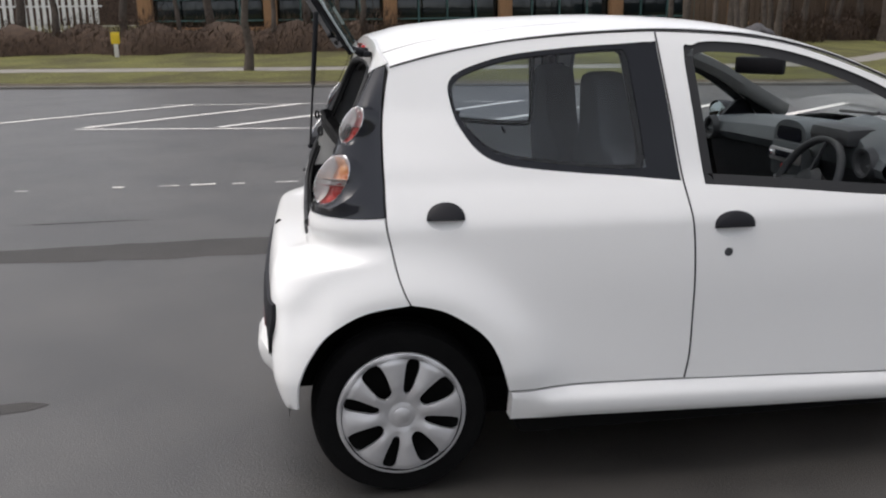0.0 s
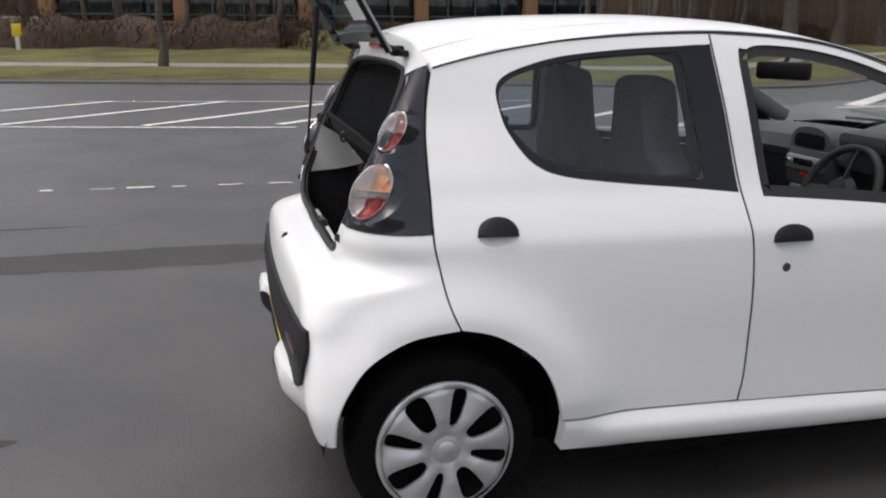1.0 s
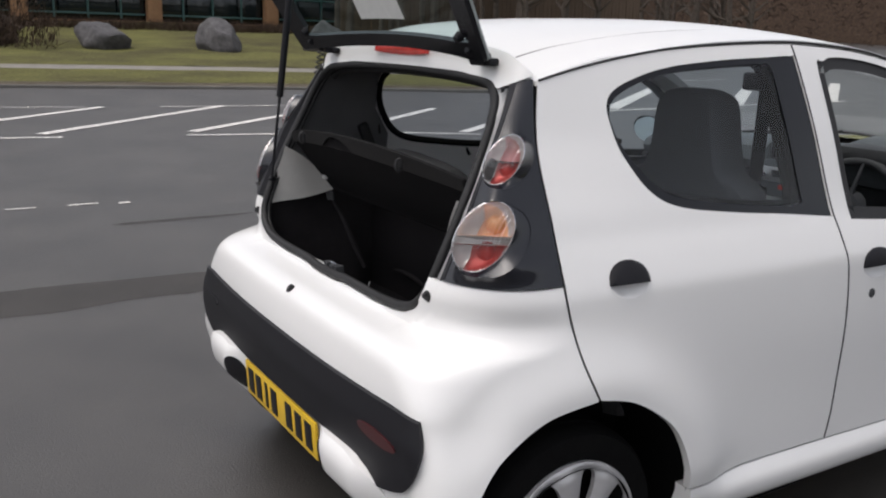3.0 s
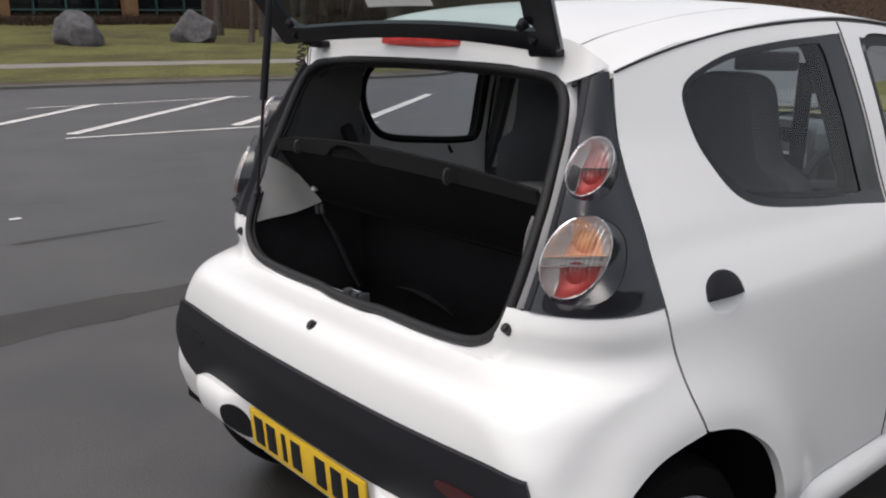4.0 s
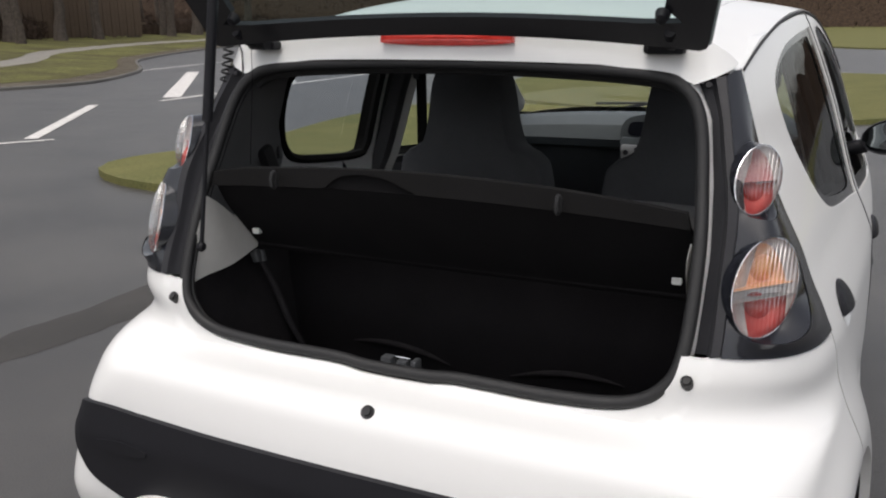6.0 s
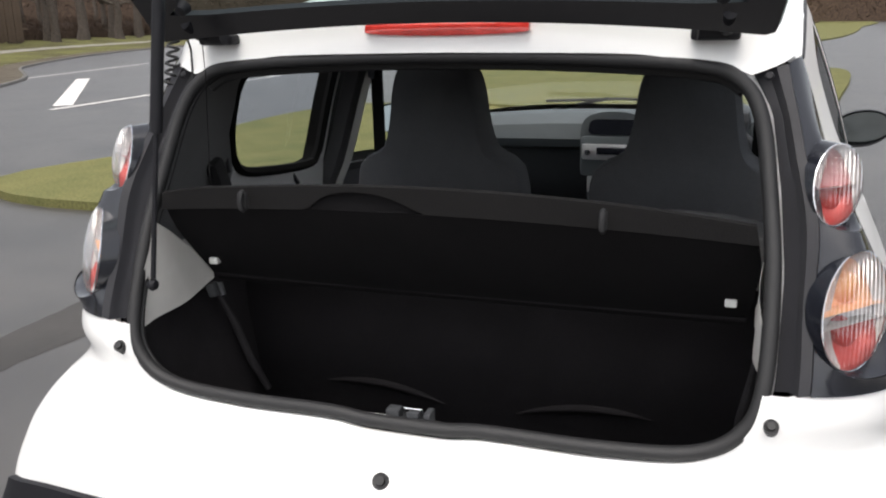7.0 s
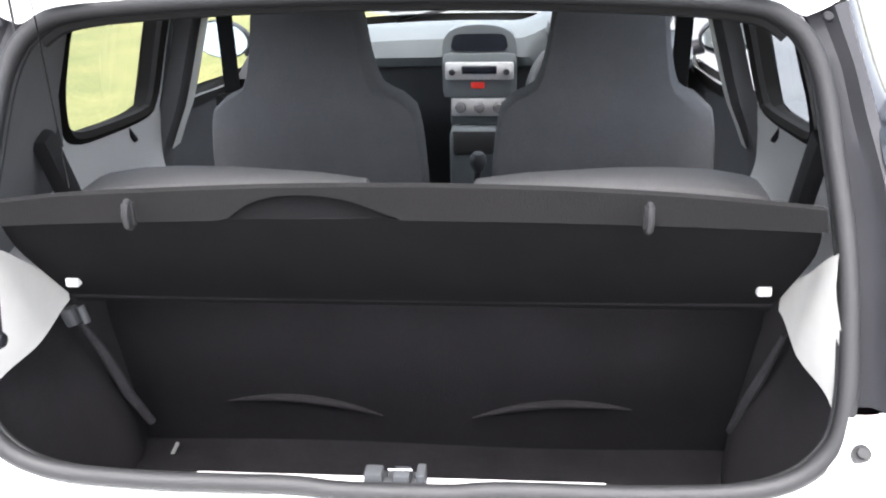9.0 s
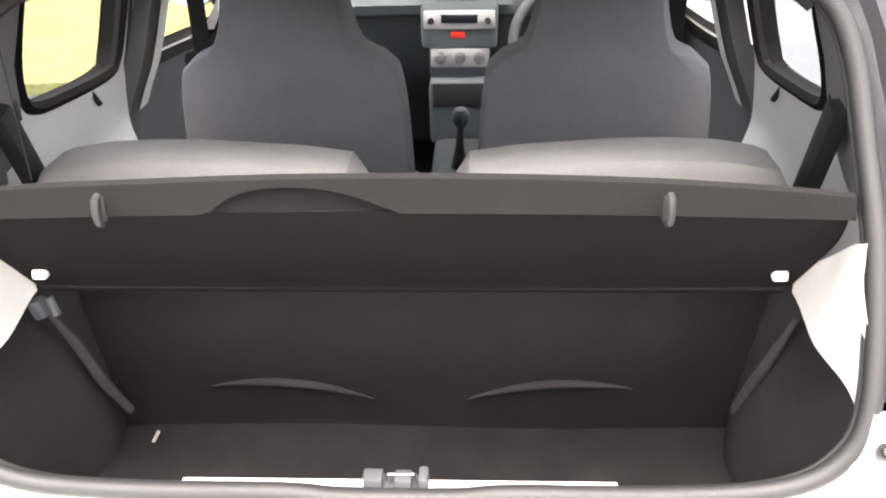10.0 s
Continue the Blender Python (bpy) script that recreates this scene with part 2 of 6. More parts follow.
def sheet(outline, place, step=0.02, holes=(), rim=0.0, back=False):
    """A curved panel: a flat outline with holes, filled with a fine mesh and laid on a surface place(a, b, off). rim: the depth by which its edges turn in."""
    loops = [np.asarray(outline)] + [np.asarray(h) for h in holes]
    lo, hi = loops[0].min(0), loops[0].max(0)
    ax, ay = np.arange(lo[0] + step / 2, hi[0], step), np.arange(lo[1] + step / 2, hi[1], step)
    gx, gy = np.meshgrid(ax, ay)
    gx = gx + (np.arange(len(ay)) % 2)[:, None] * step / 2
    pts = np.stack([gx.ravel(), gy.ravel()], 1)
    keep = within(pts, loops[0])
    for h in loops[1:]:
        keep &= ~within(pts, h)
    pts = pts[keep]
    edge = np.concatenate(loops)
    near = np.array([np.min(((edge - p) ** 2).sum(1)) for p in pts]) if len(pts) else np.array([])
    pts = pts[near > (0.45 * step) ** 2] if len(pts) else pts
    lines, n = [], 0
    for h in loops:
        lines += [(n + i, n + (i + 1) % len(h)) for i in range(len(h))]
        n += len(h)
    every = np.concatenate([edge, pts]) if len(pts) else edge
    vs, _, fs, *_ = delaunay_2d_cdt([Vector(p) for p in every], lines, [], 0, 1e-7)
    flat = np.array([(v.x, v.y) for v in vs])
    fs = np.array([tuple(f) for f in fs if len(f) == 3])
    mid = flat[fs].mean(1)
    keep = within(mid, loops[0])
    for h in loops[1:]:
        keep &= ~within(mid, h)
    fs = fs[keep]
    p, q = place(flat[:, 0], flat[:, 1], 0.0), place(flat[:, 0], flat[:, 1], 0.01)
    nrm = np.cross(p[fs[:, 1]] - p[fs[:, 0]], p[fs[:, 2]] - p[fs[:, 0]])
    out = (nrm * (q - p)[fs[:, 0]]).sum(1) > 0
    if back:
        out = ~out
    s = Shape()
    s.add(p, [tuple(f) if o else tuple(f[::-1]) for f, o in zip(fs.tolist(), out)])
    if rim:
        for h in loops:
            a, b = place(h[:, 0], h[:, 1], 0.0), place(h[:, 0], h[:, 1], -rim)
            s.grid([list(a), list(b)], ring=True)
    return s


def flatwise(origin, ua, ub):
    """A flat surface for sheet(): origin + a * ua + b * ub."""
    o, ua, ub = (np.array(v, float) for v in (origin, ua, ub))
    nrm = np.cross(ua, ub)
    return lambda a, b, off=0.0: o + np.multiply.outer(np.asarray(a), ua) + np.multiply.outer(np.asarray(b), ub) + np.multiply.outer(np.asarray(off), nrm)


def slab(outline, place, thick, step=0.03, holes=()):
    """A plate with two faces and edges."""
    s = sheet(outline, place, step, holes)
    b = sheet(outline, lambda a, c, off=0.0: place(a, c, off - thick), step, holes, back=True)
    s.add(b.v, b.f)
    for h in [np.asarray(outline)] + [np.asarray(k) for k in holes]:
        s.grid([list(place(h[:, 0], h[:, 1], 0.0)), list(place(h[:, 0], h[:, 1], -thick))], ring=True)
    return s


# ---- body surface ----
def curve(keys, soft=True):
    """A smooth function through (at, value) pairs."""
    xs, ys = np.array(keys, float).T
    m = np.gradient(ys, xs)
    d = np.diff(ys) / np.diff(xs)
    for i in range(1, len(xs) - 1):
        m[i] = 0 if d[i - 1] * d[i] <= 0 else 2 * d[i - 1] * d[i] / (d[i - 1] + d[i])
    m[0], m[-1] = d[0], d[-1]

    def f(q):
        q = np.clip(np.asarray(q, float), xs[0], xs[-1])
        i = np.clip(np.searchsorted(xs, q) - 1, 0, len(xs) - 2)
        h = xs[i + 1] - xs[i]
        u = (q - xs[i]) / h
        return ((1 + 2 * u) * (1 - u) ** 2 * ys[i] + u * (1 - u) ** 2 * h * m[i] + u * u * (3 - 2 * u) * ys[i + 1] + u * u * (u - 1) * h * m[i + 1])
    return f


half_width = curve([(0.15, 0.735), (0.22, 0.772), (0.32, 0.787), (0.5, 0.79), (0.65, 0.794), (0.84, 0.784), (0.92, 0.756), (0.98, 0.728), (1.2, 0.660), (1.38, 0.588), (1.43, 0.56)])
plan_bow = curve([(0.2, 0.012), (0.4, 0.016), (0.5, 0.03), (0.62, 0.052), (0.7, 0.056), (0.88, 0.057), (1.0, 0.058), (1.1, 0.078), (1.2, 0.096), (1.43, 0.085)])
tail = curve([(0.15, 0.13), (0.24, 0.075), (0.30, 0.044), (0.36, 0.020), (0.44, 0.002), (0.5, -0.003), (0.62, 0.002), (0.70, 0.016), (0.728, 0.030), (0.740, 0.050), (0.748, 0.082), (0.755, 0.112), (0.764, 0.128), (0.780, 0.134), (0.80, 0.139), (0.84, 0.148), (0.88, 0.166), (1.05, 0.238), (1.2, 0.306), (1.30, 0.358), (1.34, 0.366), (1.38, 0.375), (1.44, 0.41)])
tail_bow = curve([(0.2, 0.03), (0.4, 0.03), (0.5, 0.05), (0.6, 0.055), (0.70, 0.04), (0.76, 0.03), (0.80, 0.0), (0.84, -0.05), (0.9, -0.08), (1.0, -0.09), (1.15, -0.075), (1.3, 0.0), (1.45, 0.1)])
corner = curve([(0.2, 0.06), (0.35, 0.06), (0.5, 0.055), (0.62, 0.07), (0.70, 0.14), (0.76, 0.24), (0.80, 0.29), (0.84, 0.27), (0.9, 0.24), (1.0, 0.21), (1.1, 0.11), (1.2, 0.09), (1.3, 0.06), (1.4, 0.06)])


def outside(x, y, z):
    """Below zero inside the body's skin, seen in plan at a height."""
    q = (1.5 - x) / 1.15
    nose = np.clip((x - 2.3) / 1.15, 0, 2)
    side = half_width(z) - plan_bow(z) * np.where(q > 0, q * q, 0.35 * q * q) - 0.3 * nose ** 3
    flare = 0.045 * np.exp(-(np.clip(np.hypot(x - 0.42, z - 0.28) - 0.36, 0, 1) / 0.105) ** 2) * np.clip((z - 0.2) / 0.2, 0, 1) * np.clip((x + 0.05) / 0.25, 0, 1)
    a = tail(z) + tail_bow(z) * y * y - x
    b = np.abs(y) - side - flare
    k = corner(z)
    h = np.clip(k - np.abs(a - b), 0, None) / k
    return np.maximum(a, b) + h * h * k / 4


def skin(s, z, off=0.0):
    """The point of the skin at girth s (0 at the tail's middle, then round the right corner and forward) and height z, moved out by off."""
    s, z = np.broadcast_arrays(np.asarray(s, float), np.asarray(z, float))
    phi = np.clip((s - 0.3) / 0.5, 0, math.pi / 2)
    bx, by = np.where(s > 0.3 + math.pi / 4, 0.6 + s - 0.3 - math.pi / 4, 0.6), -np.clip(s, -9, 0.3)
    bx = np.where(s > 0.3 + math.pi / 4, bx, 0.6)
    nx, ny = -np.cos(phi), -np.sin(phi)
    lo, hi = np.zeros_like(s), np.full_like(s, 1.0)
    for _ in range(30):
        d = (lo + hi) / 2
        o = outside(bx + d * nx, by + d * ny, z) > 0
        lo, hi = np.where(o, lo, d), np.where(o, d, hi)
    d = lo + off
    return np.stack([bx + d * nx, by + d * ny, z], -1)


def girth(x, y=None, z=0.7):
    """The girth s of a place seen in plan."""
    if y is None:
        y = 0.7
    y = abs(y)
    if x >= 0.6 and y > 0.3:
        return 0.3 + math.pi / 4 + x - 0.6
    if y <= 0.3:
        return y
    return 0.3 + 0.5 * math.atan2(y - 0.3, 0.6 - x)


def side(x, z):
    """Girth and height of a place on the right flank."""
    if x >= 0.6:
        return (0.3 + math.pi / 4 + x - 0.6, z)
    lo, hi = 0.3, 0.85
    for _ in range(30):
        y = (lo + hi) / 2
        lo, hi = (y, hi) if outside(x, -y, z) < 0 else (lo, y)
    return (girth(x, lo), z)


def rear(y, z):
    """Girth and height of a place on the tail."""
    lo, hi = -0.2, 0.9
    for _ in range(30):
        x = (lo + hi) / 2
        lo, hi = (lo, x) if outside(x, y, z) < 0 else (x, hi)
    return (girth(hi, y), z)


def both(s, z, off=0.0):
    p = skin(np.abs(s), z, off)
    p[..., 1] *= np.where(np.asarray(s) < 0, -1, 1)
    return p


def flank(points, step=0.012):
    """A closed outline on the flank from (x, z) points."""
    return smooth([(*side(p[0], p[1]), *p[2:]) for p in points], step)


def tail_loop(points, step=0.012):
    """A closed outline across the tail from the right half's (girth, z) points, from the middle round to the middle."""
    right = smooth(points, step, closed=False)
    left = right[::-1] * (-1, 1)
    return np.concatenate([right, left[1:-1]] if abs(right[0][0]) < 1e-6 and abs(right[-1][0]) < 1e-6 else [right, left])


# ---- the car: panels ----
car = thing("hatchback_car", "white five-door hatchback car with its glass tailgate raised, parked on asphalt", "car")
roof_mid = curve([(0.36, 1.395), (0.535, 1.436), (0.84, 1.458), (1.13, 1.464), (1.43, 1.451), (1.75, 1.397), (2.0, 1.325), (2.25, 1.215), (2.55, 1.03)])
roof_edge = curve([(0.36, 1.292), (0.407, 1.312), (0.468, 1.3295), (0.554, 1.350), (0.64, 1.367), (0.727, 1.381), (0.811, 1.392), (1.045, 1.409), (1.235, 1.415), (1.5, 1.401), (1.723, 1.360), (2.0, 1.259), (2.25, 1.12), (2.55, 0.98)])


def flank_y(x, z):
    """Half the body's width at a place along it and a height."""
    x, z = np.broadcast_arrays(np.asarray(x, float), np.asarray(z, float))
    lo, hi = np.full(x.shape, 0.2), np.full(x.shape, 0.9)
    for _ in range(30):
        y = (lo + hi) / 2
        o = outside(x, y, z) > 0
        lo, hi = np.where(o, lo, y), np.where(o, y, hi)
    return lo


def roof_half(x):
    return flank_y(x, roof_edge(x) - 0.008) - 0.001


def roof_at(x, y, off=0.0):
    x, y = np.asarray(x, float), np.asarray(y, float)
    u = np.abs(y) / roof_half(x)
    ditch = 0.007 * np.clip((0.95 - x) / 0.35, 0, 1) * (1 / (1 + np.exp(-(np.abs(y) - 0.425) / 0.004)))
    z = roof_mid(x) - (roof_mid(x) - roof_edge(x)) * np.clip(u, 0, 1.2) ** 2.6 - ditch
    return np.stack([x, y, z + off], -1)


# tail panel with bumper: from one rear door round to the other
tail_panel = tail_loop([(0, 0.764), (*rear(0.07, 0.765),), (*rear(0.13, 0.771),), (*rear(0.30, 0.770),), (*rear(0.43, 0.783),), (*rear(0.492, 0.828),), (*rear(0.512, 0.886), 1), (*rear(0.54, 0.8835),), (*side(0.268, 0.879),), (*side(0.370, 0.881), 1),
                        (*side(0.380, 0.81),), (*side(0.398, 0.718),), (*side(0.430, 0.633), 1), (*side(0.300, 0.611),), (*side(0.190, 0.553),), (*side(0.128, 0.478),), (*side(0.094, 0.405),), (*side(0.088, 0.325), 1),
                        (*rear(0.684, 0.318),), (*rear(0.57, 0.296),), (*rear(0.38, 0.297),), (0, 0.305)])
strip_loop = tail_loop([(0, 0.629), (*rear(0.3, 0.629),), (*rear(0.5, 0.632),), (*rear(0.62, 0.634),), (*rear(0.685, 0.628), 1), (*rear(0.705, 0.56),), (*rear(0.672, 0.475),), (*rear(0.585, 0.438),), (*rear(0.515, 0.425), 1), (*rear(0.47, 0.455),), (*rear(0.43, 0.471),), (*rear(0.37, 0.474),), (*rear(0.25, 0.470),), (0, 0.470)])
ledge_line = curve([(0.0, 0.752), (rear(0.25, 0.75)[0], 0.748), (rear(0.42, 0.76)[0], 0.753), (rear(0.50, 0.79)[0], 0.774), (rear(0.545, 0.83)[0], 0.83), (rear(0.565, 0.87)[0], 0.95)])


def tail_at(s, z, off=0.0):
    """The tail's skin, stepped in where the tailgate sits when shut."""
    k = 1 / (1 + np.exp(-np.clip((np.asarray(z) - ledge_line(np.abs(s))) / 0.0012, -40, 40)))
    q = both(s, z, off - 0.004 * k)
    q[..., 2] -= 0.006 * k
    return q


part("tail_panel", sheet(tail_panel, tail_at, 0.0095, holes=[strip_loop], rim=0.008), WHITE, car, "white painted tail panel and bumper skin")


def strip_at(s, z, off=0.0):
    return both(s, z, off + 0.011 + 0.008 * np.clip(1 - np.abs(z - 0.57) / 0.075, 0, 1))


strip = part("bumper_strip", sheet(strip_loop, strip_at, 0.014, rim=0.03), TRIM, car, "black textured bumper rubbing strip")
for sgn in (1, -1):
    c = rear(0.555, 0.555)[0]
    loop = np.array([(sgn * c + 0.055 * math.cos(k), 0.555 + 0.016 * math.sin(k) + sgn * 0.25 * 0.055 * math.cos(k) * -0.3) for k in np.linspace(0, 2 * math.pi, 24, endpoint=False)])
    part("reflector", sheet(loop, lambda s, z, off=0.0: strip_at(s, z, off + 0.004), 0.012, rim=0.006), mat("dark_red_reflector", (0.055, 0.006, 0.008), 0.3, vary=0.3, size=40, coat=0.4) if sgn > 0 else TRIM, strip, "dark reflector in the rubbing strip")

# number plate, its lamp pods and the buffer holes
plate = part("number_plate", Shape().box((-0.002, -0.01, 0.406), (0.008, 0.50, 0.105), 0.003, Matrix.Rotation(radians(-4), 3, "Y")), PLATE, car, "yellow number plate with dark characters")
for k, y in enumerate((0.205, 0.145, 0.085, 0.030, -0.075, -0.14, -0.205)):
    part("character_bar", Shape().box((-0.007, y - 0.01, 0.406), (0.003, 0.042 if k not in (2,) else 0.018, 0.074), 0.002, Matrix.Rotation(radians(-4), 3, "Y")), TRIM, plate)
for sgn in (1, -1):
    def pod_at(a, b, off=0.0, sgn=sgn):
        base = both(np.asarray(a) * sgn, b, 0.0)
        u = np.clip((0.535 - np.asarray(a)) / 0.085, 0, 1)
        u = u * u * (3 - 2 * u)
        v = np.clip((np.asarray(a) - 0.262) / 0.085, 0, 1)
        h = 0.046 * u * v * v * (3 - 2 * v) * np.clip(1 - (np.abs(np.asarray(b) - 0.385) / 0.098) ** 4, 0, 1) ** 0.5 * np.clip((np.asarray(b) - 0.28) / 0.10, 0, 1)
        return base - np.stack([h + off, 0 * h, 0 * h], -1)
    pod_loop = smooth([(0.262, 0.32), (0.262, 0.44), (0.28, 0.466), (0.38, 0.474), (0.46, 0.466), (0.515, 0.425), (0.533, 0.38), (0.535, 0.33), (0.50, 0.305), (0.36, 0.30), (0.28, 0.303)], 0.012)
    pod = sheet(pod_loop, pod_at, 0.012, rim=0.02)
    pod_ob = part("plate_lamp_pod", pod, WHITE, car, "white rounded pod beside the number plate")
    part("plate_lamp", sheet(np.array([(0.304 + 0.035 * math.cos(k) + 0.010 * math.sin(k), 0.392 + 0.050 * math.sin(k)) for k in np.linspace(0, 2 * math.pi, 32, endpoint=False)]), lambda a, b, off=0.0: pod_at(a, b, off + 0.004), 0.01, rim=0.006), TRIM, pod_ob, "black oval plate lamp")


def plug(at, r=0.011):
    """A black rubber stop on the tail's skin."""
    return Shape().turned([(0.0, 0.006), (r * 0.55, 0.006), (r * 0.6, 0.002), (r, 0.0035), (r, -0.015)], at, (-0.75, 0, 0.66), 18)


part("buffer", plug(skin(0.003, 0.733).tolist(), 0.0125), RUBBER, car, "round black rubber buffer")
for sgn in (1, -1):
    at = both(sgn * rear(0.523, 0.843)[0], 0.843)
    part("buffer", plug(at.tolist(), 0.010), RUBBER, car, "round black rubber buffer")

# header above the opening, with the high brake lamp
header = tail_loop([(0, 1.322), (*rear(0.30, 1.318),), (*rear(0.42, 1.302),), (*rear(0.468, 1.288), 1), (*side(0.385, 1.312),), (*side(0.408, 1.322), 1), (*rear(0.505, 1.345),), (*rear(0.44, 1.372),), (*rear(0.3, 1.388),), (0, 1.394)])
part("header_panel", sheet(header, both, 0.014, rim=0.012), WHITE, car, "white header panel above the boot opening")
bl = np.array([(0.138 * math.copysign(min(1, abs(1.08 * math.cos(k))) , math.cos(k)), 1.361 + 0.0125 * math.copysign(abs(math.sin(k)) ** 0.6, math.sin(k))) for k in np.linspace(0, 2 * math.pi, 48, endpoint=False)])
brake = part("brake_lamp", sheet(bl, lambda s, z, off=0.0: both(s, z, off + 0.006 + 0.006 * np.sqrt(np.clip(1 - ((z - 1.361) / 0.013) ** 2, 0, 1))), 0.008, rim=0.014), RED, car, "long red high-level brake lamp")
for sgn in (1, -1):
    hinge = Shape().box((0.356, sgn * 0.415, 1.346), (0.028, 0.070, 0.018), 0.007).box((0.346, sgn * 0.412, 1.358), (0.030, 0.036, 0.018), 0.007)
    part("hinge", hinge.tube([(0.345, sgn * 0.43, 1.35), (0.335, sgn * 0.39, 1.35)], 0.013, 10), TRIM, car, "black tailgate hinge")

# roof with its two screen pillars, headliner, windscreen
xs = np.linspace(0.41, 2.44, 60)
gut = [(x, float(roof_half(x)) - 0.003) for x in xs]
inner = [(x, float(roof_half(x)) - 0.055) for x in np.linspace(2.42, 1.86, 20)]
head = [(1.80, 0.40), (1.775, 0.25), (1.765, 0.0)]
back = [(0.380 + 0.10 * y * y, y) for y in np.linspace(0, 0.50, 20)]
half = back + gut + inner + head
roof_loop = np.array(half + [(x, -y) for x, y in half[::-1]][1:-1])
part("roof", sheet(roof_loop, roof_at, 0.022, rim=0.01), WHITE, car, "white painted roof with shallow rear ditches")
lin = np.array([(x, y * 0.97) for x, y in [(0.42, 0.47)] + gut[3:38] + [(1.76, 0)]])
lin = np.concatenate([lin[:-1], lin[::-1] * (1, -1)])
part("headliner", sheet(lin, lambda a, b, off=0.0: roof_at(a, b, off - 0.03), 0.04, back=True), PALE_TRIM, car, "pale cloth headliner")
screen = [(1.768, 0.0), (1.778, 0.25), (1.803, 0.40), (1.863, float(roof_half(1.86)) - 0.053)] + [(x, float(roof_half(x)) - 0.053) for x in np.linspace(1.95, 2.45, 10)] + [(2.52, 0.45), (2.55, 0.0)]
screen = np.array(screen + [(x, -y) for x, y in screen[::-1]][1:-1])
ob = part("windscreen", sheet(screen, lambda a, b, off=0.0: roof_at(a, b, off - 0.004), 0.04), GLASS, car, "clear windscreen glass")
ob.visible_shadow = False

# flanks
rear_door_loop = flank([(0.377, 0.880, 1), (0.386, 0.811), (0.404, 0.718), (0.436, 0.634, 1), (0.537, 0.609), (0.641, 0.541), (0.693, 0.463), (0.728, 0.350, 1), (1.0, 0.345), (1.300, 0.338, 1), (1.312, 0.42), (1.314, 0.55), (1.313, 0.69), (1.305, 0.83), (1.284, 0.963), (1.262, 1.146), (1.243, 1.313), (1.236, 1.404, 1),
                        (1.043, 1.399), (0.776, 1.380), (0.535, 1.347), (0.414, 1.313, 1), (0.388, 1.18), (0.378, 1.02)])
rear_window_loop = flank([(0.584, 1.253), (0.602, 1.283), (0.658, 1.310), (0.776, 1.341), (0.951, 1.360), (1.129, 1.370), (1.222, 1.374), (1.245, 1.362), (1.255, 1.213), (1.281, 0.962, 1), (1.094, 0.982), (0.921, 0.998), (0.751, 1.021), (0.669, 1.057), (0.615, 1.126), (0.588, 1.205)])
rear_clear_loop = flank([(0.592, 1.235), (0.62, 1.275), (0.70, 1.308), (0.80, 1.330), (0.948, 1.344), (1.10, 1.352), (1.138, 1.342), (1.15, 1.25), (1.172, 1.03), (1.165, 1.004), (1.08, 1.002), (0.918, 1.018), (0.760, 1.041), (0.685, 1.075), (0.628, 1.138), (0.598, 1.195)])
front_door_loop = flank([(1.242, 1.404, 1), (1.249, 1.313), (1.268, 1.146), (1.290, 0.963), (1.311, 0.83), (1.319, 0.69), (1.320, 0.55), (1.318, 0.42), (1.306, 0.336, 1), (1.7, 0.322), (2.18, 0.30, 1), (2.28, 0.45), (2.32, 0.7), (2.33, 0.88), (2.40, 0.985, 1), (2.25, 1.105), (2.1, 1.19), (1.996, 1.247), (1.722, 1.347), (1.499, 1.388)])
front_window_loop = flank([(1.322, 1.325), (1.353, 1.362), (1.42, 1.373), (1.587, 1.357), (1.772, 1.311), (1.993, 1.222), (2.2, 1.09), (2.29, 1.0, 1), (2.26, 0.885, 1), (1.953, 0.896), (1.631, 0.926), (1.356, 0.949, 1)])


def inset(loop, d):
    """An outline moved inwards by d."""
    t = np.roll(loop, -1, 0) - np.roll(loop, 1, 0)
    n = np.stack([-t[:, 1], t[:, 0]], 1) / np.linalg.norm(t, axis=1)[:, None]
    area = (loop[:, 0] * np.roll(loop[:, 1], -1) - np.roll(loop[:, 0], -1) * loop[:, 1]).sum()
    return loop + n * d * np.sign(area)


def handle_shape(x, z, w):
    """The dished cup behind a door handle with its half-round flap."""
    c = np.array(side(x, z))
    up = [(c[0] + w * math.cos(k), c[1] + 0.045 * math.sin(k) ** 0.8) for k in np.linspace(0, math.pi, 20)]
    flap = np.array(up + [(c[0] - w, c[1] - 0.006), (c[0] + w, c[1] - 0.006)])
    dish = np.array([(c[0] + w * 0.97 * math.cos(k), c[1] + 0.001 + 0.039 * math.sin(k)) for k in np.linspace(0, 2 * math.pi, 40, endpoint=False)])
    return flap, dish


def both_sides(name, shape, material, parents, label=""):
    """The same part on the right and on the left side."""
    return [part(name, s, material, p, label) for s, p in zip((shape, shape.flipped()), parents)]


def cup(c, w):
    def at(s, z, off=0.0):
        r = np.hypot((s - c[0]) / (w * 0.97), (z - c[1] - 0.001) / 0.039)
        return skin(s, z, off - 0.016 * np.clip(1 - r * r, 0, 1) ** 0.8)
    return at


